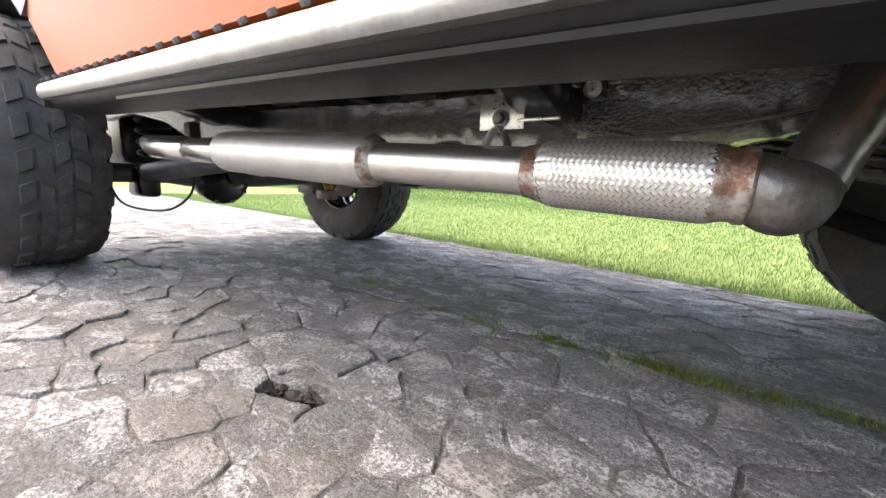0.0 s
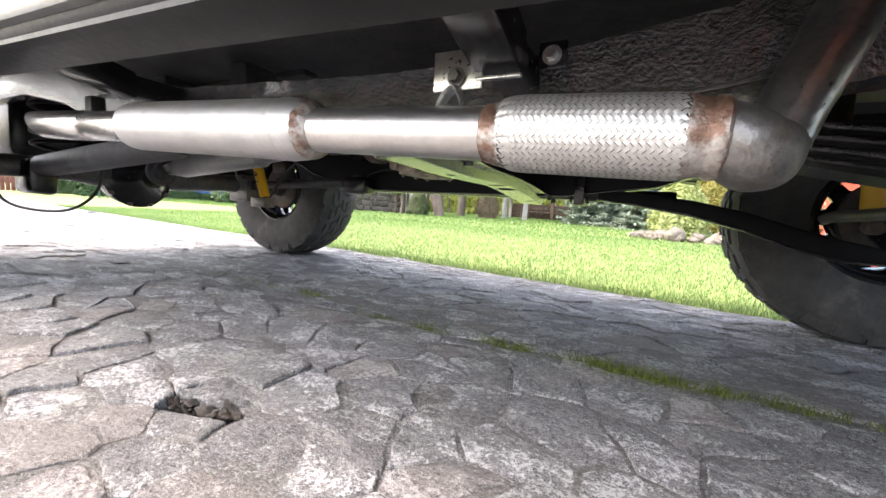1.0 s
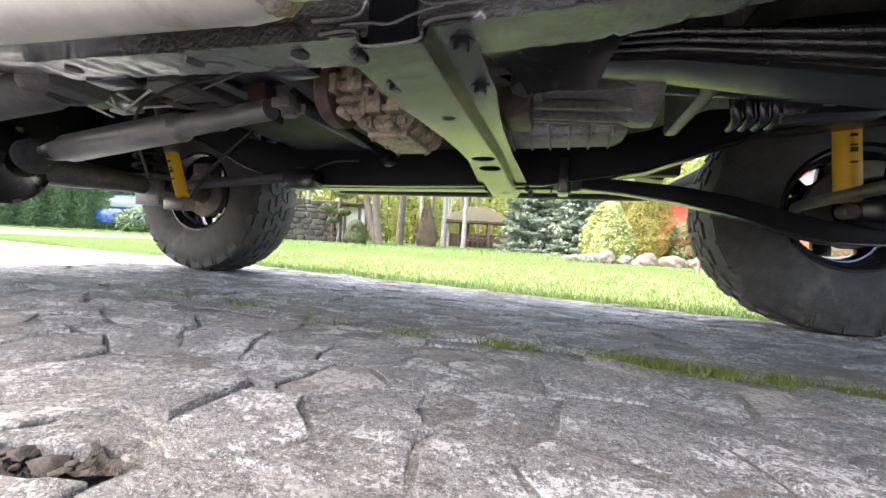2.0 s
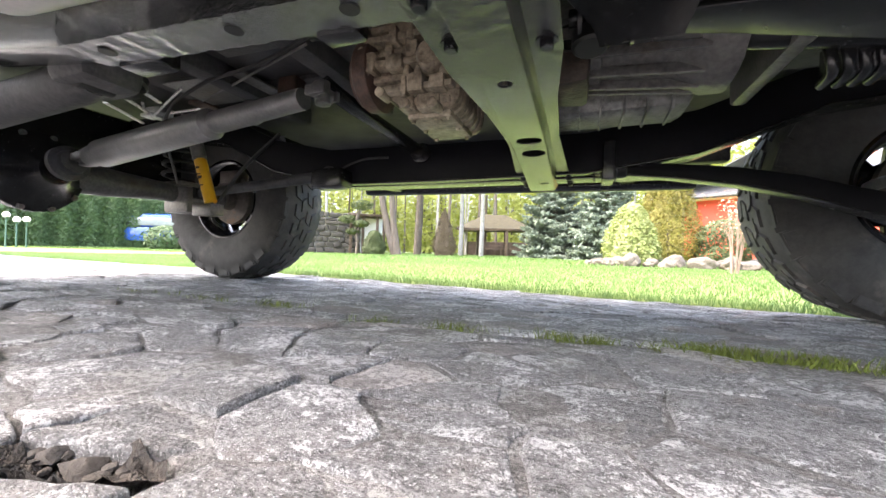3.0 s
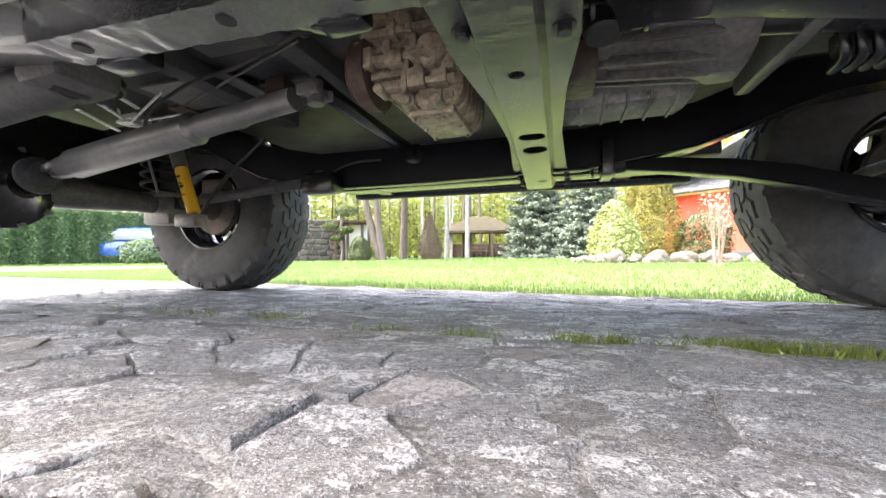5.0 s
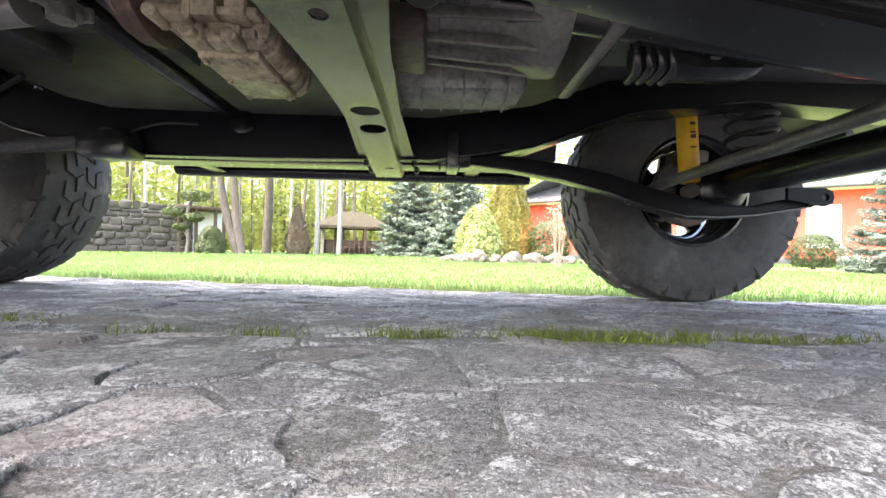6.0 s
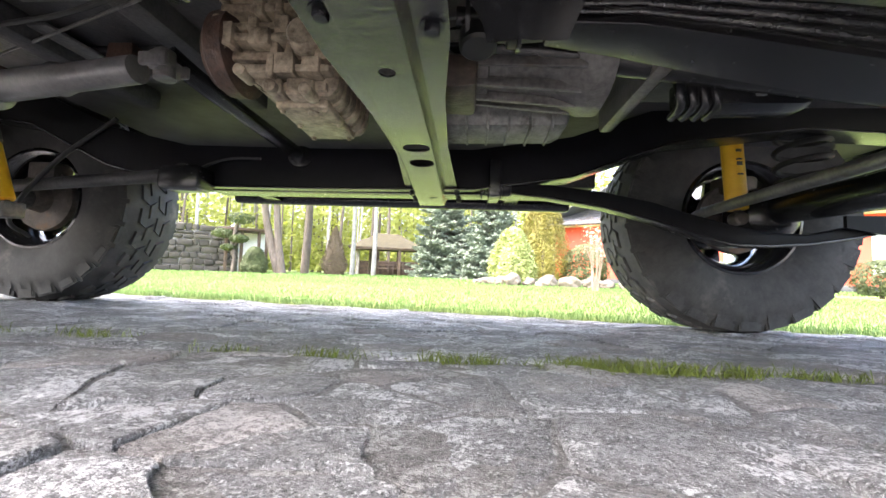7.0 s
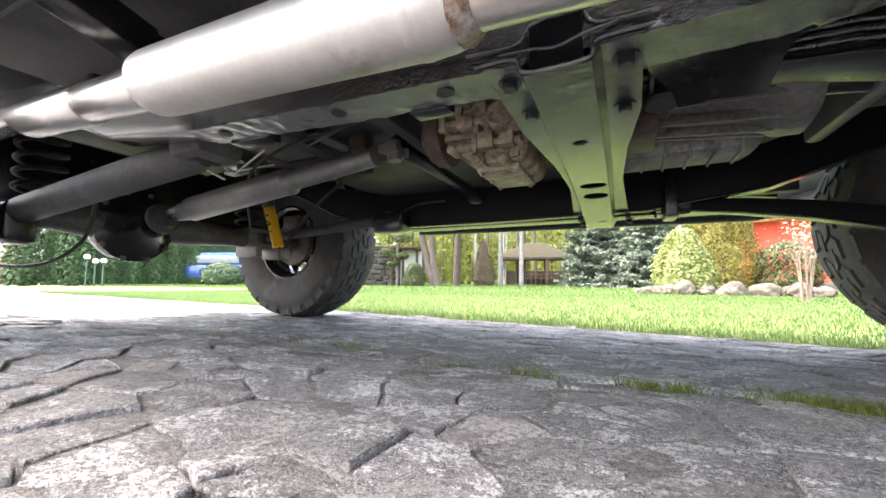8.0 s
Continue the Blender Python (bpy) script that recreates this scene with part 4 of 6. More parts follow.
for i in range(9):
    a = radians(180 + 22 * i)
    part("gearbox_rib", beam([(-0.47, 1.32 + 0.112 * math.cos(a) - 0.005, 1.32 + 0.112 * math.cos(a) + 0.005, 0.765 + 0.112 * math.sin(a) - 0.012, 0.765 + 0.112 * math.sin(a) + 0.012), (-0.06, 1.32 + 0.150 * math.cos(a) - 0.005, 1.32 + 0.150 * math.cos(a) + 0.005, 0.765 + 0.150 * math.sin(a) - 0.012, 0.765 + 0.150 * math.sin(a) + 0.012)], 0.002), DULL, gbox)
    for dx in (0.112, 0.314):
        part("bolt", hex_bolt((-0.60 + dx - 0.012, 1.32 + 0.121 * math.cos(a), 0.765 + 0.121 * math.sin(a)), (-1, 0, 0), 0.007, 0.008), BOLT, gbox)
part("side_casing", lumps(box((-0.42, 1.48, 0.62), (-0.02, 1.66, 0.82), 0.04), 22, 0.008, 12), CASTGREY, gbox, "grey ribbed alloy casing")
for i in range(6):
    x = -0.39 + 0.062 * i
    part("casing_rib", lumps(box((x, 1.475, 0.612), (x + 0.008, 1.62, 0.80), 0.003), 30 + i, 0.003, 25), CASTGREY, gbox)
part("mount_block", lumps(box((-0.38, 1.20, 0.600), (-0.30, 1.36, 0.68), 0.015), 23, 0.006, 16), CASTBROWN, gbox)
part("mount_rubber", lathe([(-0.02, 0.03), (-0.015, 0.036), (0.015, 0.036), (0.02, 0.03)], (-0.30, 1.10, 0.64), (0, 0.2, 1), 24), HOSE, gbox)
part("front_shaft", tube([(-0.40, 1.24, 0.735), (-0.34, 1.24, 0.727), (0.64, 1.22, 0.592), (0.70, 1.22, 0.584)], [0.025, 0.036, 0.036, 0.026], 24), BLACK, gbox)
pan = new("oil_pan")
pan.parent = car
pan["label"] = "dusty black engine oil pan with drain plug"
part("sump", lumps(box((0.17, 1.255, 0.585), (0.46, 1.36, 0.84), 0.035), 26, 0.006, 10), BLACK, pan)
for i in range(4):
    part("sump_rib", tube(curve_points([(0.150 + 0.026 * i, 1.262, 0.66), (0.156 + 0.026 * i, 1.258, 0.612), (0.164 + 0.026 * i, 1.272, 0.588), (0.168 + 0.026 * i, 1.32, 0.582)], 6), 0.0105, 10), BLACK, pan)
part("drain_plug", hex_bolt((0.328, 1.262, 0.622), (0, -1, -0.3), 0.016, 0.016), SHAFT, pan)
part("pan_flange", box((0.13, 1.235, 0.655), (0.50, 1.40, 0.672), 0.005), FLOORPAN, pan)
part("engine_block", box((0.10, 1.10, 0.80), (0.95, 1.52, 1.0), 0.03), DULL, car)
part("bell_plate", lumps(box((0.07, 1.10, 0.63), (0.11, 1.55, 0.90), 0.012), 27, 0.004, 14), DULL, car)
part("cross_tube", tube(curve_points([(-1.10, 1.30, 0.74), (-1.06, 1.42, 0.70), out((-0.985, 1.70, 0.645), 1.09), out((-0.955, 1.80, 0.622), RAIL)], 5), 0.027, 20), BLACK, car)
set_out(part("tube_foot", lathe([(0, 0.045), (0.012, 0.045), (0.02, 0.03)], (-0.95, 1.765, 0.615), (0.15, -1, 0.3), 24), BLACK, car), RAIL)

# front axle
front_axle = new("front_axle")
front_axle.parent = car
set_out(front_axle, AXLE)
AXLE_X = 0.747
front_axle["label"] = "dusty black live front axle"
FZ = 0.44
part("axle_tube", tube([(AXLE_X, 0.64, FZ), (AXLE_X, 0.85, FZ), (AXLE_X, 1.10, FZ), (AXLE_X, 1.22, FZ), (AXLE_X, 1.97, FZ + 0.01)], [0.047, 0.05, 0.06, 0.05, 0.047], 24), BLACK, front_axle)
part("differential", lathe([(-0.17, 0.05), (-0.12, 0.08), (-0.07, 0.13), (-0.055, 0.158), (-0.04, 0.158), (0.0, 0.155), (0.06, 0.145), (0.11, 0.11), (0.13, 0.04)], (AXLE_X + 0.02, 1.03, FZ + 0.01), (1, 0, 0), 36), BLACK, front_axle, "cast black differential housing")
for y in (0.78, 1.84):
    part("swivel_housing", lathe([(-0.10, 0.05), (-0.07, 0.09), (0, 0.105), (0.05, 0.10), (0.09, 0.06)], (AXLE_X, y, FZ), (0, 1 if y > 1 else -1, 0), 28), BLACK, front_axle)
for y in (0.92, 1.68):
    part("coil_spring", coil(AXLE_X + 0.02, y, FZ + 0.06, 0.80, 0.068, 0.009, 5.5), COIL, front_axle, "black coil spring")
shock((0.63, 1.78, 0.42), (0.60, 1.78, 0.90), car, 0.58, 0.034)
shock((0.585, 0.90, 0.40), (0.555, 0.90, 0.86), car, 0.66, 0.034)


def radius_arm(y, dz, owner, near=False):
    """A pressed radius arm: eye at the frame, deepening to a fork round the axle."""
    arm = new("radius_arm")
    arm.parent = owner
    arm["label"] = "black forged front radius arm"
    st = [(-0.16, 0.018, 0.518, 0.022), (-0.02, 0.02, 0.500, 0.024), (0.15, 0.022, 0.468, 0.028), (0.30, 0.024, 0.425, 0.032), (0.42, 0.026, 0.377, 0.034), (0.52, 0.026, 0.346, 0.033), (0.62, 0.024, 0.332, 0.022), (0.74, 0.022, 0.335, 0.016), (0.88, 0.022, 0.362, 0.020), (0.95, 0.020, 0.380, 0.020), (0.985, 0.016, 0.388, 0.014)]
    if near:
        st = [(-0.20, 0.022, 0.590, 0.022), (-0.08, 0.035, 0.580, 0.026), (0.05, 0.04, 0.560, 0.030), (0.18, 0.042, 0.541, 0.036), (0.32, 0.042, 0.520, 0.040), (0.46, 0.042, 0.498, 0.045), (0.6, 0.04, 0.470, 0.045), (0.75, 0.035, 0.44, 0.035), (0.95, 0.03, 0.40, 0.03)]
    if not near:
        wide = []
        for x, w, z, h in st:
            k = RAIL + (AXLE - RAIL) * min(max((x + 0.1) / 0.7, 0), 1)
            p = out((x, y, z), k)
            wide.append((p.x, w * k, p.z, h * k))
        st, y = wide, p.y - 0.12
    bm = beam([(x, y - w, y + w, z - h + dz, z + h + dz) for x, w, z, h in st], 0.008)
    part("arm_beam", bm, BLACK if near else DEEPBLACK, arm)
    rib = beam([(x, y - w - 0.008, y + w + 0.008, z - h + dz - 0.004, z - h + dz + 0.006) for x, w, z, h in st], 0.002)
    part("lower_flange", rib, BLACK, arm)
    if near:
        for k in (-0.75, -0.25, 0.25, 0.75):
            part("arm_ridge", tube([(x, y - w - 0.001, z + k * h + dz) for x, w, z, h in st], 0.0058, 10), PRESSED, arm)
    part("rear_bushing", lathe([(-0.05, 0.02), (-0.045, 0.034), (-0.012, 0.036), (-0.01, 0.044), (0.01, 0.044), (0.012, 0.036), (0.045, 0.034), (0.05, 0.02)], (st[0][0] - 0.05, y, st[0][2] + 0.002 + dz), (1, 0, 0), 28), HOSE, arm)
    for k in (-0.072, -0.03, 0.006):
        part("bush_washer", lathe([(-0.004, 0.03), (-0.003, 0.05), (0.003, 0.05), (0.004, 0.03)], (st[0][0] - 0.05 + k, y, st[0][2] + 0.002 + dz), (1, 0, 0), 24), BLACK, arm)
    part("bush_stud", tube([(st[0][0] - 0.14, y, st[0][2] + 0.005 + dz), (st[0][0] + 0.01, y, st[0][2] + dz)], 0.014, 14), BLACK, arm)
    if near:
        set_out(arm, 1.25)
    eye = plate([(-0.15, -0.012), (-0.05, -0.030), (0.0, -0.036), (0.03, -0.022), (0.036, 0.0), (0.03, 0.022), (0.0, 0.036), (-0.15, 0.034)], 0.014, [ring_points(0, 0, 0.015, 0.015)])
    part("eye_plate", move(eye, Matrix.Translation((st[-2][0], y - 0.045, st[-2][2] + dz)) @ Matrix.Rotation(radians(90), 4, "X")), DEEPBLACK, arm)
    part("front_bushing", lathe([(-0.035, 0.012), (-0.034, 0.026), (0.034, 0.026), (0.035, 0.012)], (st[-2][0], y, st[-2][2] + dz), (0, 1, 0), 24), HOSE, arm)


radius_arm(1.75, 0.0, car)
radius_arm(0.945, 0.0, car, True)
set_out(part("arm_bracket", box((-0.245, 1.70, 0.468), (-0.205, 1.84, 0.60), 0.006), BLACK, car), RAIL)
gusset = bmesh.new()
rows = []
for i in range(9):
    u = i / 8
    a, b = Vector((-0.345, 0.84, 0.577)).lerp(Vector((-0.09, 0.93, 0.655)), u), Vector((-0.285, 0.99, 0.566)).lerp(Vector((-0.160, 0.98, 0.568)), u)
    rows.append([gusset.verts.new(a.lerp(b, k / 6) + Vector((0, 0, 0.012 * math.sin(math.pi * k / 6)))) for k in range(7)])
for a, b in zip(rows, rows[1:]):
    for k in range(6):
        gusset.faces.new((a[k], a[k + 1], b[k + 1], b[k]))
bmesh.ops.solidify(gusset, geom=gusset.faces[:], thickness=0.006)
bmesh.ops.subdivide_edges(gusset, edges=gusset.edges[:], cuts=1, use_grid_fill=True)
part("arm_gusset", lumps(lumps(gusset, 41, 0.007, 14), 42, 0.0022, 60), BLACK, car, "wrinkled glossy black gusset plate")
set_out(part("panhard_rod", tube(curve_points([(0.56, 1.92, 0.44), (0.54, 1.80, 0.447), (0.54, 1.2, 0.458), (0.54, 0.95, 0.465), (0.58, 0.84, 0.48)], 4), 0.018, 16), DULL, car, "dusty steering rod"), AXLE)

# hoses and cables
set_out(part("brake_hose", tube(curve_points([(-2.55, 0.70, 0.44), (-2.48, 0.72, 0.33), (-2.36, 0.77, 0.292), (-2.18, 0.83, 0.30), (-2.04, 0.87, 0.38), (-2.0, 0.88, 0.50)], 8), 0.006, 10), HOSE, car, "sagging black hose"), AXLE)
set_out(part("brake_cable", tube(curve_points([(-1.55, 1.60, 0.70), (-1.80, 1.62, 0.54), (-2.05, 1.70, 0.36), (-2.16, 1.86, 0.30)], 8), 0.008, 10), HOSE, car), AXLE)
set_out(part("brake_cable", tube(curve_points([(-1.36, 1.74, 0.49), (-1.33, 1.74, 0.56), (-1.22, 1.74, 0.60), (-1.10, 1.75, 0.605)], 8), 0.005, 8), HOSE, car), RAIL)

# ---- ground ----


def stone_material(name, dark, mid, light, warm):
    """Weathered split granite: mottled grey body, pale lichen and chips, dark dirt, foliated relief."""
    m = bpy.data.materials.new(name)
    m.use_nodes = True
    n, l = m.node_tree.nodes, m.node_tree.links
    bsdf = n["Principled BSDF"]
    co, info, geo = n.new("ShaderNodeTexCoord"), n.new("ShaderNodeObjectInfo"), n.new("ShaderNodeNewGeometry")
    shift = n.new("ShaderNodeVectorMath")
    shift.operation = "MULTIPLY_ADD"
    shift.inputs[1].default_value = (1 / UNIT, 1 / UNIT, 1 / UNIT)
    l.new(geo.outputs["Position"], shift.inputs[0])
    rv = n.new("ShaderNodeCombineXYZ")
    l.new(info.outputs["Random"], rv.inputs[2])
    l.new(rv.outputs[0], shift.inputs[2])
    turned = n.new("ShaderNodeMapping")
    turned.inputs["Rotation"].default_value = (0, 0, 0.35)
    turned.inputs["Scale"].default_value = (0.8, 1.25, 1)
    l.new(shift.outputs[0], turned.inputs[0])

    def tex(s, d, r, v):
        t = n.new("ShaderNodeTexNoise")
        t.inputs["Scale"].default_value, t.inputs["Detail"].default_value, t.inputs["Roughness"].default_value = s, d, r
        l.new(v, t.inputs["Vector"])
        return t.outputs["Fac"]

    def step(f, lo, hi):
        t = n.new("ShaderNodeMapRange")
        t.interpolation_type = "SMOOTHSTEP"
        t.inputs[1].default_value, t.inputs[2].default_value = lo, hi
        l.new(f, t.inputs[0])
        return t.outputs[0]

    def mix(f, a, b):
        t = n.new("ShaderNodeMix")
        t.data_type = "RGBA"
        l.new(f, t.inputs[0])
        for i, v in ((6, a), (7, b)):
            if isinstance(v, tuple):
                t.inputs[i].default_value = (*v, 1)
            else:
                l.new(v, t.inputs[i])
        return t.outputs[2]

    def arith(op, a, b):
        t = n.new("ShaderNodeMath")
        t.operation = op
        for i, v in enumerate((a, b)):
            if isinstance(v, (int, float)):
                t.inputs[i].default_value = v
            else:
                l.new(v, t.inputs[i])
        return t.outputs[0]

    foliated, patch, grain, flake = tex(9, 6, 0.62, turned.outputs[0]), tex(19, 8, 0.75, shift.outputs[0]), tex(260, 3, 0.6, shift.outputs[0]), tex(75, 6, 0.75, turned.outputs[0])
    zone = step(tex(5.5, 9, 0.72, turned.outputs[0]), 0.43, 0.60)
    tone = arith("ADD", arith("MULTIPLY", flake, 0.5), arith("ADD", arith("MULTIPLY", grain, 0.3), arith("MULTIPLY", patch, 0.2)))
    col = mix(step(tone, 0.40, 0.60), dark, mid)
    col = mix(arith("MULTIPLY", step(tex(6, 5, 0.65, shift.outputs[0]), 0.55, 0.72), 0.5), col, warm)
    dense = arith("MULTIPLY", zone, 0.135)
    col = mix(arith("MULTIPLY", step(arith("ADD", tex(88, 8, 0.80, shift.outputs[0]), dense), 0.60, 0.635), 0.9), col, light)
    col = mix(arith("MULTIPLY", step(arith("ADD", tex(290, 4, 0.7, shift.outputs[0]), arith("MULTIPLY", zone, 0.05)), 0.59, 0.63), 0.85), col, light)
    col = mix(arith("MULTIPLY", step(tex(120, 6, 0.8, turned.outputs[0]), 0.57, 0.615), 0.85), col, tuple(c * 0.42 for c in dark))
    per = n.new("ShaderNodeMapRange")
    per.inputs[3].default_value, per.inputs[4].default_value = 0.82, 1.14
    l.new(arith("FRACT", arith("ADD", info.outputs["Random"], geo.outputs["Random Per Island"]), 0), per.inputs[0])
    sc = n.new("ShaderNodeVectorMath")
    sc.operation = "SCALE"
    l.new(col, sc.inputs[0])
    l.new(per.outputs[0], sc.inputs[3])
    l.new(sc.outputs[0], bsdf.inputs["Base Color"])
    bsdf.inputs["Roughness"].default_value = 0.62
    ledge = tex(6.5, 5, 0.6, turned.outputs[0])
    flaky = arith("ADD", arith("MULTIPLY", arith("SNAP", ledge, 0.075), 0.05), arith("MULTIPLY", arith("SNAP", patch, 0.10), 0.012))
    h = arith("ADD", arith("ADD", flaky, arith("MULTIPLY", foliated, 0.016)), arith("ADD", arith("MULTIPLY", flake, 0.024), arith("MULTIPLY", grain, 0.0085)))
    b = n.new("ShaderNodeBump")
    b.inputs["Strength"].default_value, b.inputs["Distance"].default_value = 1.0, 1.0
    l.new(h, b.inputs["Height"])
    l.new(b.outputs[0], bsdf.inputs["Normal"])
    return m


STONE = stone_material("weathered_granite_slab", (0.105, 0.102, 0.100), (0.325, 0.319, 0.313), (0.66, 0.655, 0.65), (0.34, 0.302, 0.272))
STONEWARM = stone_material("pinkish_granite_slab", (0.1613, 0.1473, 0.1366), (0.3225, 0.2957, 0.2773), (0.54, 0.51, 0.49), (0.31, 0.26, 0.225))
MORTAR = stone_material("gritty_mortar_joint", (0.096, 0.09, 0.084), (0.24, 0.228, 0.2136), (0.42, 0.41, 0.39), (0.17, 0.15, 0.125))
SOIL = surface("lawn_soil", (0.10, 0.14, 0.03), (0.17, 0.22, 0.055), rough=0.9, scale=3, fine=40, bump=0.02)
GRASS = surface("fresh_spring_grass", (0.060, 0.122, 0.028), (0.170, 0.265, 0.078), rough=0.5, scale=0.7, fine=6, random_tint=0.45, translucent=0.45)
MOSS = surface("joint_grass", (0.075, 0.095, 0.018), (0.22, 0.27, 0.05), rough=0.7, scale=6, fine=60, random_tint=0.5, translucent=0.35)

LAWN_Y = lambda x: 2.90 - 0.08 * x if x > -5 else 3.30 - 0.11 * (x + 5)
rng = np.random.RandomState(5)
rnd = random.Random(7)

ground = sheet("ground", [(-300, -300, -0.08), (300, -300, -0.08), (300, 300, -0.08), (-300, 300, -0.08)], [(0, 1, 2, 3)], SOIL)
tagged(ground, "green grassy ground reaching to the woods", "ground", kind="structure")

# driveway bed between the stones
xs = np.concatenate([np.arange(-30, -8, 2.0), np.arange(-8, -1.0, 0.2), np.arange(-1.0, -0.45, 0.025), np.arange(-0.4, 5.01, 0.2), np.arange(6, 20, 2.0)])
hollow = lambda x, y: -0.07 * max(0, 1 - math.hypot((x + 0.775) / 0.14, (y - 0.512) / 0.055) ** 2)
rows = []
for x in xs:
    top = LAWN_Y(x) + 0.02
    rows.append([(x, y, ground_z(x, y) - 0.0048 + hollow(x, y)) for y in (-8, -4, -2, -1, 0, *np.linspace(0.28, 0.78, 21), 1.1, *np.linspace(1.2, top, 8))])
n = len(rows[0])
driveway = sheet("driveway", [v for r in rows for v in r], [(i * n + j, (i + 1) * n + j, (i + 1) * n + j + 1, i * n + j + 1) for i in range(len(rows) - 1) for j in range(n - 1)], MORTAR, smooth=True)
driveway.matrix_world = STAND
tagged(driveway, "old driveway of irregular grey granite slabs", "driveway", kind="structure")


def clip(poly, px, py, nx, ny):
    """The part of a polygon on the near side of a line."""
    out = []
    for i, a in enumerate(poly):
        b = poly[(i + 1) % len(poly)]
        da, db = (a[0] - px) * nx + (a[1] - py) * ny, (b[0] - px) * nx + (b[1] - py) * ny
        if da <= 0:
            out.append(a)
        if da * db < 0:
            t = da / (da - db)
            out.append((a[0] + t * (b[0] - a[0]), a[1] + t * (b[1] - a[1])))
    return out


HOLE = (-0.775, 0.512)


def warp(x, y):
    """Bends the joints so that no edge runs straight."""
    a = noise.noise_vector(Vector((x * 4.5, y * 4.5, 0.3)))
    b = noise.noise_vector(Vector((x * 17, y * 17, 2.3)))
    return x + 0.045 * a.x + 0.012 * b.x, y + 0.045 * a.y + 0.012 * b.y


def stone_cells(x0, x1, y0, y1, sx, sy, seed):
    """Irregular slab outlines: cells round scattered seeds, some dropped so that sizes differ widely."""
    r = random.Random(seed)
    pts = []
    j = 0
    y = y0
    while y < y1:
        x = x0 + (0.5 * sx if j % 2 else 0)
        while x < x1:
            if r.random() > 0.18:
                pts.append((x + r.uniform(-0.5, 0.5) * sx, y + r.uniform(-0.5, 0.5) * sy))
            x += sx
        y += sy
        j += 1
    if seed == 11:
        pts = [p for p in pts if math.hypot(p[0] - HOLE[0], (p[1] - HOLE[1]) * 0.95) > 0.085] + [HOLE, (HOLE[0] - 0.03, HOLE[1] + 0.062), (HOLE[0] + 0.035, HOLE[1] - 0.062)]
    arr = np.array(pts)
    for i, (x, y) in enumerate(pts):
        d = np.hypot((arr[:, 0] - x) / sx, (arr[:, 1] - y) / sy)
        near = np.argsort(d)[1:20]
        poly = [(x - sx * 1.7, y - sy * 1.7), (x + sx * 1.7, y - sy * 1.7), (x + sx * 1.7, y + sy * 1.7), (x - sx * 1.7, y + sy * 1.7)]
        for k in near:
            qx, qy = arr[k]
            nx, ny = (qx - x) / sx ** 2, (qy - y) / sy ** 2
            poly = clip(poly, (x + qx) / 2, (y + qy) / 2, nx, ny)
            if len(poly) < 3:
                break
        if len(poly) >= 3:
            cx, cy = sum(p[0] for p in poly) / len(poly), sum(p[1] for p in poly) / len(poly)
            if seed == 11 and (x, y) == HOLE:
                continue
            yield cx, cy, poly


def slab(x, y, poly, joint, r, rings=3):
    """Vertices and faces of one slab about its centre: ragged edge, worn shoulder, uneven top."""
    edge = []
    for i, a in enumerate(poly):
        b = poly[(i + 1) % len(poly)]
        n = max(1, int(math.hypot(b[0] - a[0], b[1] - a[1]) / 0.03))
        for k in range(n):
            t = k / n
            wx, wy = warp(a[0] + t * (b[0] - a[0]), a[1] + t * (b[1] - a[1]))
            edge.append((wx - x, wy - y))
    tilt = (r.uniform(-0.045, 0.045), r.uniform(-0.055, 0.045))
    lift = r.uniform(-0.004, 0.004)
    verts, faces = [], []
    n = len(edge)
    for shrink, drop in ((joint * 0.4, -0.03), (joint * 0.55, -0.004), (joint * 0.85, -0.0005), (joint * 1.7, 0.0), (None, 0.0005)):
        for ex, ey in edge:
            d = math.hypot(ex, ey)
            if shrink is None:
                k = 0.5
            else:
                wob = 1 + 0.9 * noise.noise(Vector(((ex + x) * 9, (ey + y) * 9, 3.0)))
                k = max(0.3, 1 - shrink * wob / max(d, 0.03))
            px, py = ex * k, ey * k
            h = drop + lift + tilt[0] * px + tilt[1] * py
            if drop > -0.02:
                h += 0.007 * noise.noise(Vector(((px + x) * 5, (py + y) * 9, 0.0))) + 0.005 * noise.noise(Vector(((px + x) * 21, (py + y) * 31, 1.0)))
            verts.append((px, py, h))
    for ring in range(4):
        for k in range(n):
            a, b = ring * n + k, ring * n + (k + 1) % n
            faces.append((a, b, b + n, a + n))
    verts.append((0, 0, lift + 0.004 * r.uniform(-1, 1)))
    for k in range(n):
        faces.append((4 * n + k, 4 * n + (k + 1) % n, len(verts) - 1))
    return verts, faces


far_v, far_f = [], []
count = 0
paver_list = []
for x, y, poly in stone_cells(-9, 4.5, -1.6, 4.4, 0.166, 0.120, 11):
    if y > LAWN_Y(x) - 0.02:
        continue
    poly = clip(poly, 0, LAWN_Y(x) + 0.02, 0.075, 1.0) if y > LAWN_Y(x) - 0.3 else poly
    # a straight joint under the middle of the car
    poly = clip(poly, 0, 1.255, 0, 1) if y < 1.255 else clip(poly, 0, 1.275, 0, -1)
    if len(poly) < 3:
        continue
    v, f = slab(x, y, poly, 0.0105, rnd)
    if -1.9 < x < 0.95 and 0.2 < y < 1.75 and count < 298:
        count += 1
        paver_list.append((x, y, v, f))
    else:
        o = len(far_v)
        far_v += [(a + x, b + y, c + ground_z(a + x, b + y)) for a, b, c in v]
        far_f += [tuple(o + i for i in face) for face in f]
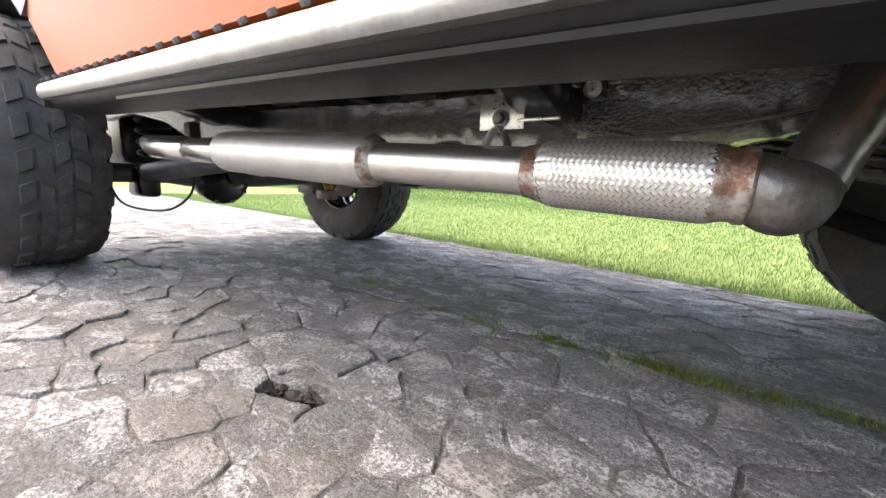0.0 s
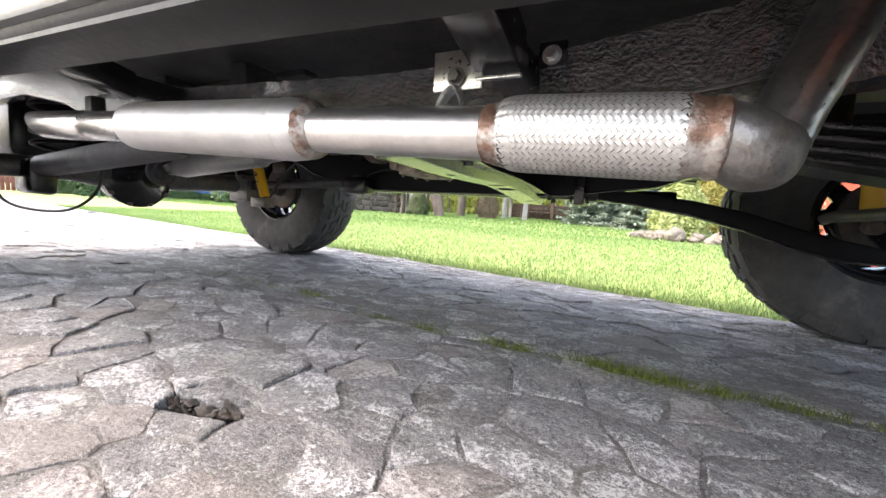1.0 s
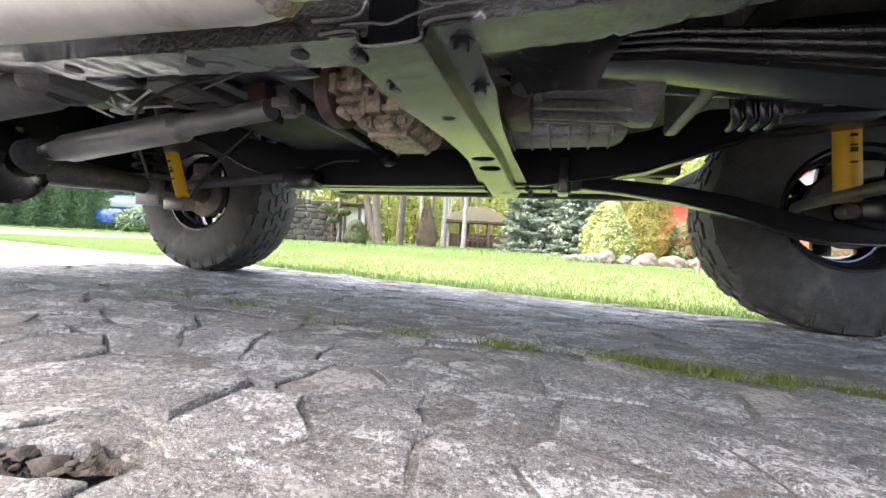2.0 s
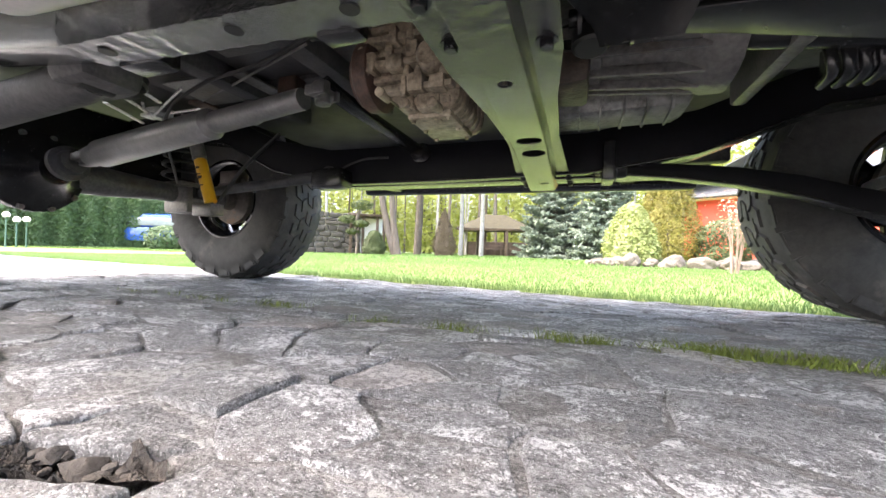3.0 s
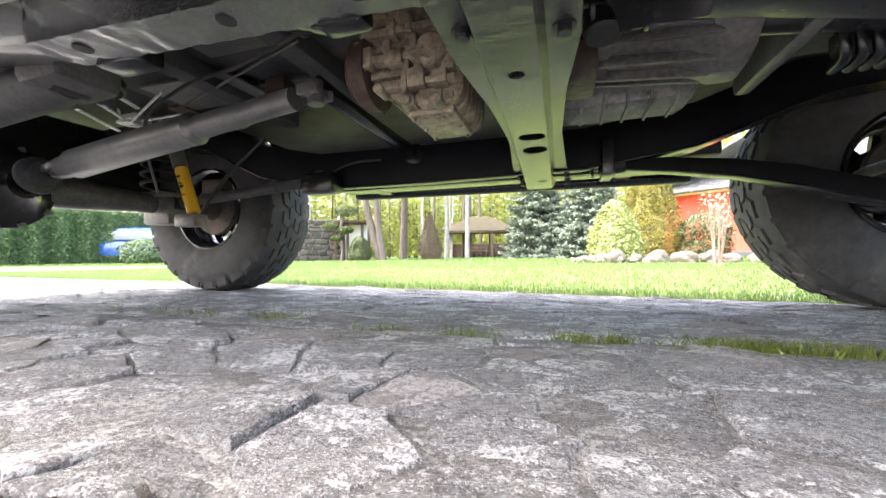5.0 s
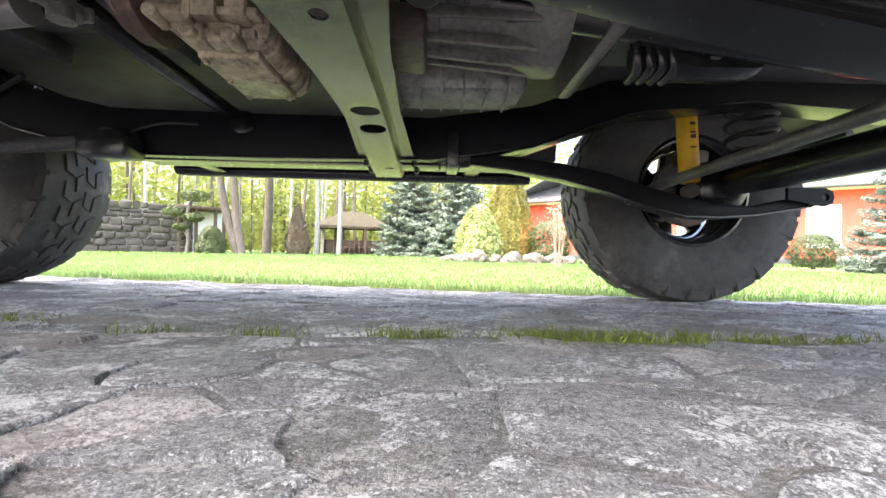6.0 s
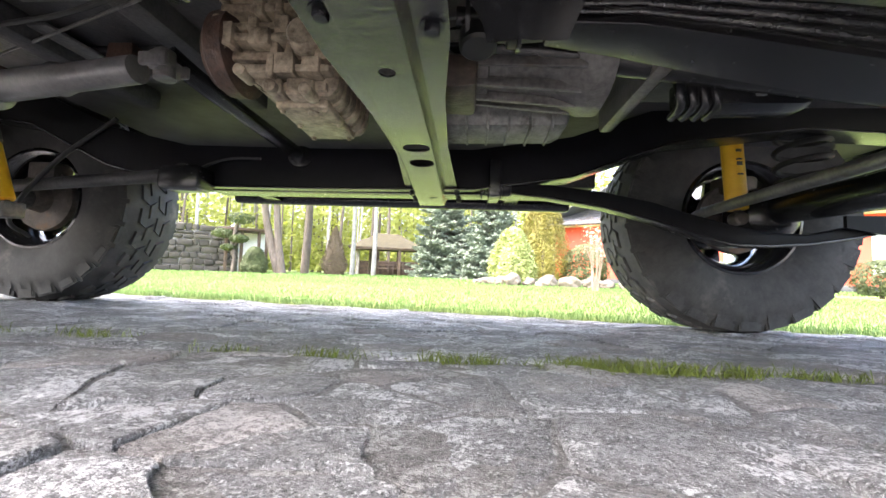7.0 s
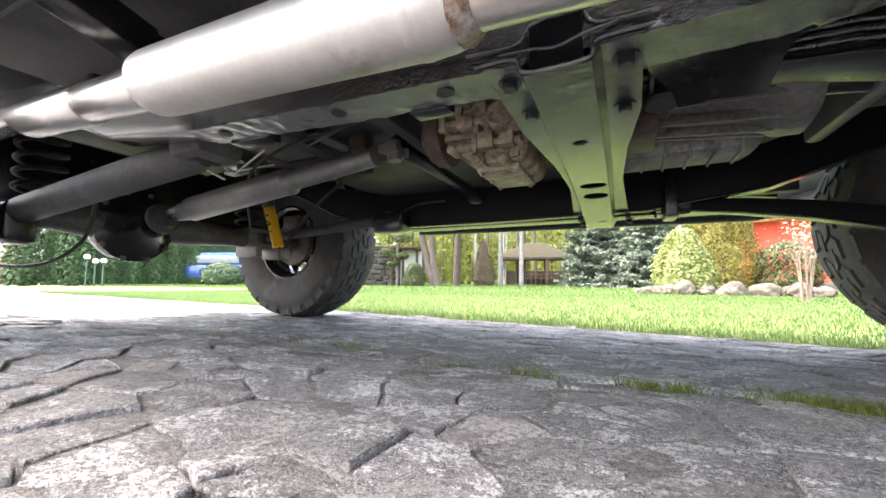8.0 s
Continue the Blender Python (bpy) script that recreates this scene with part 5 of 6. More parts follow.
for x, y, poly in stone_cells(-26, -8.6, -1.5, 5.2, 0.5, 0.4, 12):
    if y > LAWN_Y(x) - 0.02 or x > -8.9:
        continue
    v, f = slab(x, y, poly, 0.02, rnd)
    o = len(far_v)
    far_v += [(a + x, b + y, c + ground_z(a + x, b + y)) for a, b, c in v]
    far_f += [tuple(o + i for i in face) for face in f]
rest = sheet("paving", far_v, far_f, STONE, driveway, smooth=True)
rest["kind"] = "stuff"

# the dirt-filled hollow where a stone is missing, with loose pebbles
PEBBLE = surface("dirty_pebble", (0.014, 0.011, 0.009), (0.052, 0.044, 0.036), rough=0.9, scale=40, fine=150, bump=0.006)
DIRT = surface("dark_damp_dirt", (0.014, 0.011, 0.008), (0.048, 0.037, 0.028), rough=0.9, scale=30, fine=120, bump=0.02, fine_bump=0.012)
bm = bmesh.new()
rings = []
for i in range(9):
    k = i / 8
    rings.append([bm.verts.new((HOLE[0] + (0.098 + 0.016 * math.sin(3 * a) + 0.010 * math.sin(7 * a)) * k * math.cos(a), HOLE[1] + (0.040 + 0.006 * math.sin(2 * a + 1) + 0.005 * math.sin(5 * a)) * k * math.sin(a), -0.030 + 0.024 * k ** 2 + 0.022 * noise.noise(Vector((5 * k * math.cos(a), 4 * k * math.sin(a), 5.0))) + 0.014 * noise.noise(Vector((16 * k * math.cos(a), 12 * k * math.sin(a), 1.0))))) for a in (2 * math.pi * j / 28 for j in range(28))])
for a, b in zip(rings, rings[1:]):
    for k in range(28):
        bm.faces.new((a[k], a[(k + 1) % 28], b[(k + 1) % 28], b[k]))
bmesh.ops.remove_doubles(bm, verts=bm.verts[:], dist=0.0005)
bmesh.ops.recalc_face_normals(bm, faces=bm.faces)
part("dirt_hollow", bm, DIRT, driveway, "dark hollow filled with dirt")
for i, (dx, dy, r) in enumerate(((0.012, 0.004, 0.017), (-0.038, 0.008, 0.013), (-0.030, 0.020, 0.008), (0.048, -0.008, 0.009), (-0.02, -0.018, 0.006), (0.034, 0.020, 0.007), (-0.055, 0.0, 0.007), (0.0, -0.026, 0.005), (0.062, 0.010, 0.005), (-0.042, -0.012, 0.005))):
    bm = bmesh.new()
    bmesh.ops.create_icosphere(bm, subdivisions=1, radius=r)
    for v in bm.verts:
        v.co *= 1 + 0.55 * noise.noise(v.co * 70 + Vector((i, 0, 0)))
        v.co.z *= 0.6
        v.co.x *= 1.25
    move(bm, Matrix.Translation((HOLE[0] + dx, HOLE[1] + dy * 0.6, -0.024 + 0.2 * abs(dx) + r * 0.3)) @ Matrix.Rotation(i * 1.3, 4, "Z"))
    part("pebble", lumps(bm, 60 + i, 0.003, 60), PEBBLE, driveway)

# lawn


def lawn_level(edge, d):
    """Height of the lawn d car units behind its edge: it settles to the level of the garden."""
    k = min(d / 6, 1)
    return edge + 0.006 + (-0.0917 - edge) * k * (2 - k)


lawn_rows = []
lx = np.concatenate([np.arange(-60, -8, 2.0), np.arange(-8, 5, 0.25), np.arange(5, 60, 2.0)])
for x in lx:
    y0 = LAWN_Y(x) + 0.02 * math.sin(x * 9) + 0.012 * math.sin(x * 23)
    e = ground_z(x, y0)
    lawn_rows.append([(x, y0, e - 0.03), (x, y0 + 0.015, e + 0.004), (x, y0 + 0.5, lawn_level(e, 0.5)), (x, y0 + 2, lawn_level(e, 2)), (x, y0 + 6, -0.0857), (x, 40, -0.0857), (x, 100, -0.0857)])
n = 7
lawn = sheet("lawn", [v for r in lawn_rows for v in r], [(i * n + j, (i + 1) * n + j, (i + 1) * n + j + 1, i * n + j + 1) for i in range(len(lawn_rows) - 1) for j in range(n - 1)], SOIL, smooth=True)
lawn.matrix_world = STAND
tagged(lawn, "bright green spring lawn beside the driveway", "lawn", kind="structure")


def blades(name, x, y, z, h, w, material, label, category, lean=0.5, seed=1):
    """Many thin curved grass blades, two quads each, in one mesh."""
    r = np.random.RandomState(seed)
    n = len(x)
    a, b = r.uniform(0, 2 * np.pi, n), r.uniform(0, 2 * np.pi, n)
    lx_, ly_ = np.cos(b) * lean * h * r.uniform(0.2, 1, n), np.sin(b) * lean * h * r.uniform(0.2, 1, n)
    wx, wy = np.cos(a) * w, np.sin(a) * w
    v = np.empty((n, 5, 3))
    v[:, 0] = np.stack([x - wx, y - wy, z], -1)
    v[:, 1] = np.stack([x + wx, y + wy, z], -1)
    v[:, 2] = np.stack([x + wx * 0.8 + lx_ * 0.35, y + wy * 0.8 + ly_ * 0.35, z + h * 0.6], -1)
    v[:, 3] = np.stack([x - wx * 0.8 + lx_ * 0.35, y - wy * 0.8 + ly_ * 0.35, z + h * 0.6], -1)
    v[:, 4] = np.stack([x + lx_, y + ly_, z + h * (1 - 0.25 * lean)], -1)
    me = bpy.data.meshes.new(name)
    me.vertices.add(n * 5)
    me.vertices.foreach_set("co", v.ravel())
    base = (np.arange(n) * 5)[:, None]
    loops = np.concatenate([base + [0, 1, 2, 3], base + [3, 2, 4]], 1).ravel()
    me.loops.add(n * 7)
    me.loops.foreach_set("vertex_index", loops)
    me.polygons.add(n * 2)
    starts = np.empty((n, 2), int)
    starts[:, 0], starts[:, 1] = np.arange(n) * 7, np.arange(n) * 7 + 4
    me.polygons.foreach_set("loop_start", starts.ravel())
    me.materials.append(material)
    me.update(calc_edges=True)
    me.validate()
    return tagged(new(name, me), label, category, kind="stuff")


gx, gd = rng.uniform(-12, 8, 140000), rng.uniform(0, 1, 140000) ** 1.7 * 9
gy = np.array([LAWN_Y(v) + 0.03 * noise.noise(Vector((v * 5, 0, 0))) - 0.035 for v in gx]) + gd
gz = np.array([lawn_level(ground_z(v, LAWN_Y(v)), max(d - 0.035, 0)) - 0.006 for v, d in zip(gx, gd)])
blades("lawn_grass", gx * UNIT - 0.10, gy * UNIT + 0.09, gz * UNIT + 0.06, rng.uniform(0.016, 0.045, len(gx)), 0.0014 + gd * 0.0005, GRASS, "fresh green grass blades along the lawn edge", "grass", 0.8, 2)
gx, gy = rng.uniform(-24, 16, 60000), rng.uniform(0, 1, 60000) ** 1.3 * 20 + 8.5
blades("lawn_grass", gx, gy, np.zeros(len(gx)), rng.uniform(0.04, 0.09, len(gx)), 0.008 + (gy - 8) * 0.0015, GRASS, "fresh green grass of the far lawn", "grass", 0.8, 3)

# grass and moss in the straight joint and elsewhere
gx, gy = [], []
for xc, sx, wdt, num in ((-0.02, 0.06, 0.020, 420), (0.14, 0.05, 0.018, 260), (-0.36, 0.035, 0.012, 110), (-0.27, 0.02, 0.014, 90), (0.27, 0.03, 0.014, 90), (0.42, 0.07, 0.012, 120), (-0.62, 0.05, 0.010, 80), (-0.86, 0.05, 0.010, 60), (0.7, 0.1, 0.012, 110), (0.95, 0.1, 0.012, 110), (1.25, 0.15, 0.012, 120), (-1.33, 0.06, 0.02, 60), (-1.95, 0.12, 0.02, 70), (-1.62, 0.1, 0.02, 40)):
    gx += list(rng.normal(xc, sx, num * 2))
    gy += list(1.262 + (0.13 if xc < -1.1 else 0) + rng.normal(0, wdt, num * 2))
gx, gy = np.array(gx) * UNIT - 0.10, np.array(gy) * UNIT + 0.09
blades("joint_grass", gx, gy, np.full(len(gx), 0.052), rng.uniform(0, 1, len(gx)) ** 1.6 * 0.030 + 0.005, np.full(len(gx), 0.0008), MOSS, "short grass and moss growing in a paving joint", "grass", 1.5, 4)

# ---- garden ----
LEAFDARK = surface("blue_spruce_needles", (0.088, 0.124, 0.092), (0.240, 0.296, 0.240), rough=0.6, scale=2, fine=30, random_tint=0.5, translucent=0.3)
LEAFGOLD = surface("golden_thuja_leaves", (0.07695, 0.0708, 0.007), (0.2118, 0.1896, 0.028), rough=0.6, scale=2, fine=20, random_tint=0.5, translucent=0.2)
LEAFPALE = surface("variegated_pale_leaves", (0.128, 0.180, 0.038), (0.375, 0.413, 0.165), rough=0.5, scale=3, fine=20, random_tint=0.5, translucent=0.3)
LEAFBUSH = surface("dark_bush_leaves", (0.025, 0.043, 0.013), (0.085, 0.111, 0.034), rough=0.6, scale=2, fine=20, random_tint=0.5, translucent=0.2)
LEAFBROWN = surface("bronze_conifer_leaves", (0.063, 0.049, 0.028), (0.154, 0.115, 0.070), rough=0.7, scale=2, fine=20, random_tint=0.5)
LEAFBIRCH = surface("spring_birch_leaves", (0.164, 0.205, 0.029), (0.344, 0.377, 0.098), rough=0.5, scale=0.2, fine=1.5, random_tint=0.5, translucent=0.6)
HEDGE = surface("green_hedge_leaves", (0.028, 0.061, 0.019), (0.072, 0.132, 0.044), rough=0.6, scale=1.5, fine=12, random_tint=0.5, translucent=0.15)
BARK = surface("grey_brown_bark", (0.055, 0.044, 0.036), (0.132, 0.110, 0.094), rough=0.9, scale=6, fine=30, bump=0.02, stretch=(2, 2, 0.4))
BIRCH = surface("white_birch_bark", (0.161, 0.158, 0.152), (0.285, 0.282, 0.273), rough=0.7, scale=3, fine=12, stain=(0.06, 0.055, 0.05), stain_at=0.56, stretch=(1, 1, 2.5))
TWIG = surface("pinkish_bare_twigs", (0.168, 0.114, 0.09), (0.288, 0.216, 0.18), rough=0.8)
BOULDER = surface("pale_field_boulder", (0.050, 0.042, 0.034), (0.160, 0.138, 0.112), rough=0.85, scale=7, fine=40, bump=0.03, stain=(0.035, 0.036, 0.028), stain_at=0.56, random_tint=0.4)
WALLSTONE = surface("field_stone_wall", (0.0195, 0.018, 0.0165), (0.057, 0.0525, 0.0465), rough=0.9, scale=4, fine=20, bump=0.03, random_tint=0.5)
REDWALL = surface("red_house_plaster", (0.55, 0.07, 0.045), (0.62, 0.09, 0.055), rough=0.8, scale=1.5, fine=40, bump=0.002)
ROOFTILE = surface("dark_grey_roof_tile", (0.07, 0.07, 0.078), (0.15, 0.15, 0.165), rough=0.5, scale=4, fine=30, random_tint=0.4)
WHITE = surface("white_window_frame", (0.74, 0.74, 0.73), (0.82, 0.82, 0.81), rough=0.4)
PANE = surface("window_pane", (0.16, 0.19, 0.21), (0.26, 0.29, 0.31), rough=0.08, rough_var=0.04)
THATCH = surface("mossy_thatch", (0.0192, 0.0162, 0.0078), (0.0462, 0.039, 0.0162), rough=0.95, scale=3, fine=25, bump=0.04)
DARKWOOD = surface("dark_stained_timber", (0.035, 0.022, 0.016), (0.10, 0.065, 0.045), rough=0.7, scale=5, fine=40, bump=0.004)
CARBLUE = surface("blue_van_paint", (0.02, 0.07, 0.35), (0.03, 0.10, 0.42), rough=0.25, coat=0.6)
LAMPWHITE = surface("white_globe", (0.75, 0.75, 0.74), (0.85, 0.85, 0.84), rough=0.3)
LAMPGREEN = surface("green_lamp_post", (0.05, 0.10, 0.08), (0.08, 0.15, 0.12), rough=0.5)
FENCERED = surface("red_brown_fence_boards", (0.12, 0.035, 0.03), (0.22, 0.08, 0.065), rough=0.7, scale=4, fine=30)


def leaf_cloud(points, normals, size, seed, long=1.6):
    """Small leaves as bent quads at points, facing about along normals: vertices and faces."""
    r = np.random.RandomState(seed)
    n = len(points)
    nr = normals + r.normal(0, 0.55, (n, 3))
    nr /= np.linalg.norm(nr, axis=1)[:, None] + 1e-9
    u = np.cross(nr, r.normal(0, 1, (n, 3)))
    u /= np.linalg.norm(u, axis=1)[:, None] + 1e-9
    w = np.cross(nr, u)
    s = size * r.uniform(0.6, 1.4, n)[:, None]
    a, b = u * s * long * 0.5, w * s * 0.5
    return np.stack([points - a, points - b + nr * s * 0.15, points + a, points + b + nr * s * 0.15], 1)


def leaf_mesh(name, quads, material, parent=None, label=""):
    n = len(quads)
    me = bpy.data.meshes.new(name)
    me.vertices.add(n * 4)
    me.vertices.foreach_set("co", quads.ravel())
    me.loops.add(n * 4)
    me.loops.foreach_set("vertex_index", np.arange(n * 4))
    me.polygons.add(n)
    me.polygons.foreach_set("loop_start", np.arange(n) * 4)
    me.materials.append(material)
    me.update(calc_edges=True)
    ob = new(name, me)
    ob.parent = parent
    if label:
        ob["label"] = label
    return ob


def shrub(name, at, rx, rz, material, label, category, n=2600, leaf=0.05, shape="ball", seed=1, stem=0.04, base=0.05):
    """A clipped or loose shrub: short stem and a crown of leaves over a lumpy volume."""
    r = np.random.RandomState(seed)
    t = thing(name, label, category, at=at)
    part("trunk", tube([(0, 0, -0.05), (0, 0, rz * 0.5)], [stem, stem * 0.6], 8), BARK, t)
    h, ang = r.uniform(0, 1, n) ** (1.25 if shape == "cone" else 1.0), r.uniform(0, 2 * np.pi, n)
    if shape == "cone":
        f = (1 - h) ** 0.75 * np.minimum(1, 0.62 + 2.0 * h)
    elif shape == "egg":
        f = (1 - h) ** 0.38 * np.minimum(1, 0.74 + 1.2 * h)
    else:
        f = np.sqrt(np.maximum(0.02, 1 - (2 * h - 0.9) ** 2 / 1.22))
    d = np.stack([np.cos(ang), np.sin(ang), 0.2 + 0.9 * h], -1)
    lump = np.array([1 + 0.20 * noise.noise(Vector((v[0] * 2.2, v[1] * 2.2, z * 3.2 + seed))) + 0.14 * noise.noise(Vector((v[0] * 6, v[1] * 6, z * 9 + seed))) for v, z in zip(d, h)])
    k = r.uniform(0.35, 1.0, n) ** 0.4 * lump
    p = np.stack([np.cos(ang) * rx * f * k, np.sin(ang) * rx * f * k, base + h * rz * (0.93 + 0.08 * lump)], -1)
    leaf_mesh("crown", leaf_cloud(p, d + np.array([0, 0, 0.3]), leaf, seed), material, t)
    return t


def spruce(name, at, radius, height, label, seed, whorls=16, arms=15, needle=0.05, dense=46, material=None):
    """A spruce: straight trunk, whorls of drooping branches, each set with needle sprays."""
    r = np.random.RandomState(seed)
    t = thing(name, label, "spruce tree", at=at)
    part("trunk", tube([(0, 0, -0.05), (0, 0, height)], [0.03 + height * 0.016, 0.012], 10), BARK, t)
    pts, nrm = [], []
    bm = bmesh.new()
    for w in range(whorls):
        u = w / whorls
        z = 0.12 + u * height * 0.96
        reach = radius * (1 - u) ** 0.85 * r.uniform(0.86, 1.1) + 0.08
        for a in range(max(5, int(arms * (1 - 0.5 * u)))):
            ang = r.uniform(0, 2 * np.pi)
            L = reach * r.uniform(0.72, 1.08)
            dz = r.uniform(-0.22, -0.02) * L
            tip = np.array([math.cos(ang) * L, math.sin(ang) * L, z + dz + 0.12 * L])
            if w % 2 == 0 and a % 2 == 0:
                tube([(0, 0, z), tuple(tip * [0.55, 0.55, 0] + [0, 0, z + dz * 0.8]), tuple(tip)], [0.012, 0.009, 0.003], 5, bm)
            m = max(6, int(dense * L / radius))
            s = r.uniform(0.15, 1, m) ** 0.7
            side = np.array([-math.sin(ang), math.cos(ang), 0])
            p = np.stack([np.zeros(m), np.zeros(m), np.full(m, z)], -1) + s[:, None] * (tip - [0, 0, z]) + np.array([0, 0, 1.0]) * (-0.10 * L * np.sin(np.pi * s))[:, None]
            p = p + side * (r.normal(0, 0.16, m) * L * (1.1 - 0.75 * s))[:, None] + r.normal(0, 0.022, (m, 3))
            pts.append(p)
            nrm.append(np.tile([0.35 * math.cos(ang), 0.35 * math.sin(ang), 1.0], (m, 1)))
    part("branch", bm, BARK, t)["kind"] = "stuff"
    leaf_mesh("crown", leaf_cloud(np.concatenate(pts), np.concatenate(nrm), needle, seed, 2.2), material or LEAFDARK, t)
    return t


spruce("spruce_tree", (-1.35, 17.4, 0), 1.7, 6.0, "dense grey-green spruce at the edge of the lawn", 31, 34, 22, 0.06, 170)
spruce("spruce_tree", (0.6, 15.4, 0), 1.45, 5.0, "blue spruce with layered silvery branches", 32, 28, 22, 0.06, 170)
spruce("spruce_tree", (6.1, 5.5, 0), 0.62, 1.85, "small open blue spruce near the red house", 33, 15, 12, 0.024, 240)
shrub("thuja", (1.9, 12.06, 0), 0.92, 2.3, LEAFGOLD, "dense golden-brown clipped conifer", "conifer", 30000, 0.026, "egg", 34, 0.06, 0.15)
shrub("variegated_shrub", (0.75, 9.85, 0), 0.66, 1.32, LEAFPALE, "pale yellow-green variegated shrub behind boulders", "shrub", 11000, 0.034, "egg", 35, 0.03, 0.05)
shrub("bush", (3.0, 11.5, 0), 0.65, 1.1, LEAFBUSH, "dark leafy bush in front of the red house", "bush", 9000, 0.032, "ball", 36)
shrub("bush", (6.9, 7.6, 0), 0.42, 0.62, LEAFBUSH, "low reddish-green bush by the house", "bush", 7000, 0.022, "ball", 37)
shrub("bush", (5.2, 10.4, 0), 0.5, 0.7, LEAFBUSH, "dark leafy bush in front of the red house", "bush", 7000, 0.025, "ball", 47)
shrub("ball_shrub", (-8.3, 14.2, 0), 0.55, 0.95, LEAFBUSH, "round clipped green shrub", "shrub", 12000, 0.03, "egg", 38)
shrub("cone_conifer", (-6.35, 17.25, 0), 0.68, 2.15, LEAFBROWN, "bronze-brown conical conifer beside the lawn", "conifer", 16000, 0.035, "cone", 39)
shrub("bush", (-16.8, 11.65, 0), 0.9, 0.95, HEDGE, "low bright green bush beside a parked van", "bush", 2600, 0.07, "ball", 40)
shrub("thuja", (-19.1, 7.4, 0), 0.6, 3.6, HEDGE, "tall narrow green conifer", "conifer", 4500, 0.08, "egg", 41)
shrub("thuja", (-19.8, 6.2, 0), 0.6, 3.4, HEDGE, "tall narrow green conifer", "conifer", 4500, 0.08, "egg", 42)

# clipped hedge
hr = np.random.RandomState(43)
hn = 60000
hp = np.stack([hr.uniform(0, 7.5, hn), hr.uniform(-0.5, 0.5, hn), hr.uniform(0, 1, hn) ** 0.9 * 2.5], -1)
hp[:, 1] = np.where(hr.uniform(0, 1, hn) < 0.7, -0.5 + 0.12 * np.sin(hp[:, 0] * 7.5) + hr.normal(0, 0.05, hn), hp[:, 1])
hedge = thing("hedge", "tall clipped green conifer hedge", "hedge", at=(-23.4, 7.9, 0), turn=68)
leaf_mesh("foliage", leaf_cloud(hp, np.tile([0, -1.0, 0.3], (hn, 1)), 0.055, 43), HEDGE, hedge)
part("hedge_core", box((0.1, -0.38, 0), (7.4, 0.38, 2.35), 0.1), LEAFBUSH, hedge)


# boulders along a bed
def boulder(x, y, s, seed):
    bm = bmesh.new()
    bmesh.ops.create_icosphere(bm, subdivisions=4, radius=1)
    r = random.Random(seed)
    sx, sy, sz = s * r.uniform(0.8, 1.2), s * r.uniform(0.7, 1.0), s * r.uniform(0.6, 0.8)
    for v in bm.verts:
        k = 1 + 0.34 * noise.noise(v.co * 1.4 + Vector((seed, 0, 0))) + 0.14 * abs(noise.noise(v.co * 3 + Vector((0, seed, 0)))) + 0.05 * noise.noise(v.co * 8 + Vector((0, 0, seed)))
        v.co = Vector((v.co.x * sx * k, v.co.y * sy * k, v.co.z * sz * k))
    ob = part("boulder", bm, BOULDER)
    ob.location = (x, y, sz * 0.55)
    ob.rotation_euler.z = r.uniform(0, 6)
    return tagged(ob, "rounded pale field boulder edging a garden bed", "boulder", "boulders round the bed")


for k, (x, y, s) in enumerate(((0.02, 9.0, 0.20), (0.22, 8.7, 0.17), (0.62, 8.6, 0.28), (0.42, 9.1, 0.2), (0.92, 8.6, 0.13), (1.05, 9.0, 0.19), (1.20, 8.5, 0.18), (1.42, 8.9, 0.27), (1.75, 8.4, 0.26), (1.98, 8.8, 0.24), (2.2, 8.4, 0.22), (2.5, 8.5, 0.24), (2.8, 8.2, 0.2), (2.35, 8.9, 0.2), (-0.1, 9.3, 0.15), (3.1, 8.3, 0.22))):
    boulder(x, y, s * 0.76, 60 + k)
br_ = random.Random(9)
for k in range(14):
    boulder(br_.uniform(-0.1, 3.0), br_.uniform(8.9, 9.5), br_.uniform(0.09, 0.19), 90 + k)

# bare twiggy shrub
bare = thing("twiggy_shrub", "bare pinkish twiggy shrub in the lawn", "shrub", at=(1.62, 6.4, 0))
bm = bmesh.new()
rr = random.Random(77)
for k in range(16):
    a, s = rr.uniform(0, 6.28), rr.uniform(0.05, 0.22)
    p0 = (0.04 * math.cos(a), 0.04 * math.sin(a), 0)
    p1 = (s * 0.5 * math.cos(a), s * 0.5 * math.sin(a), rr.uniform(0.3, 0.5))
    p2 = (s * math.cos(a) + rr.uniform(-0.06, 0.06), s * math.sin(a), rr.uniform(0.6, 1.05))
    tube([p0, p1, p2], [0.0065, 0.0045, 0.002], 6, bm)
    for j in range(3):
        b = rr.uniform(0, 6.28)
        q = Vector(p1).lerp(Vector(p2), rr.uniform(0.1, 0.9))
        tube([q, q + Vector((0.09 * math.cos(b), 0.09 * math.sin(b), 0.12))], [0.003, 0.0012], 5, bm)
part("twig", bm, TWIG, bare)
tw = np.random.RandomState(78).normal(0, 1, (260, 3)) * [0.15, 0.15, 0.16] + [0, 0, 0.85]
leaf_mesh("leaf", leaf_cloud(tw, np.tile([0, 0, 1.0], (260, 1)), 0.022, 78), surface("pinkish_young_leaves", (0.42, 0.24, 0.16), (0.6, 0.42, 0.3), random_tint=0.5), bare)["kind"] = "stuff"


# trunks of the garden trees
def trunk(name, pts, radii, material, label, category, crown=None):
    t = thing(name, label, category, at=(pts[0][0], pts[0][1], 0))
    o = Vector((pts[0][0], pts[0][1], 0))
    part("trunk", tube([Vector(p) - o for p in curve_points(pts, 4)], [radii[0] + (radii[1] - radii[0]) * i / (4 * (len(pts) - 1)) for i in range(4 * (len(pts) - 1) + 1)], 14), material, t)
    return t


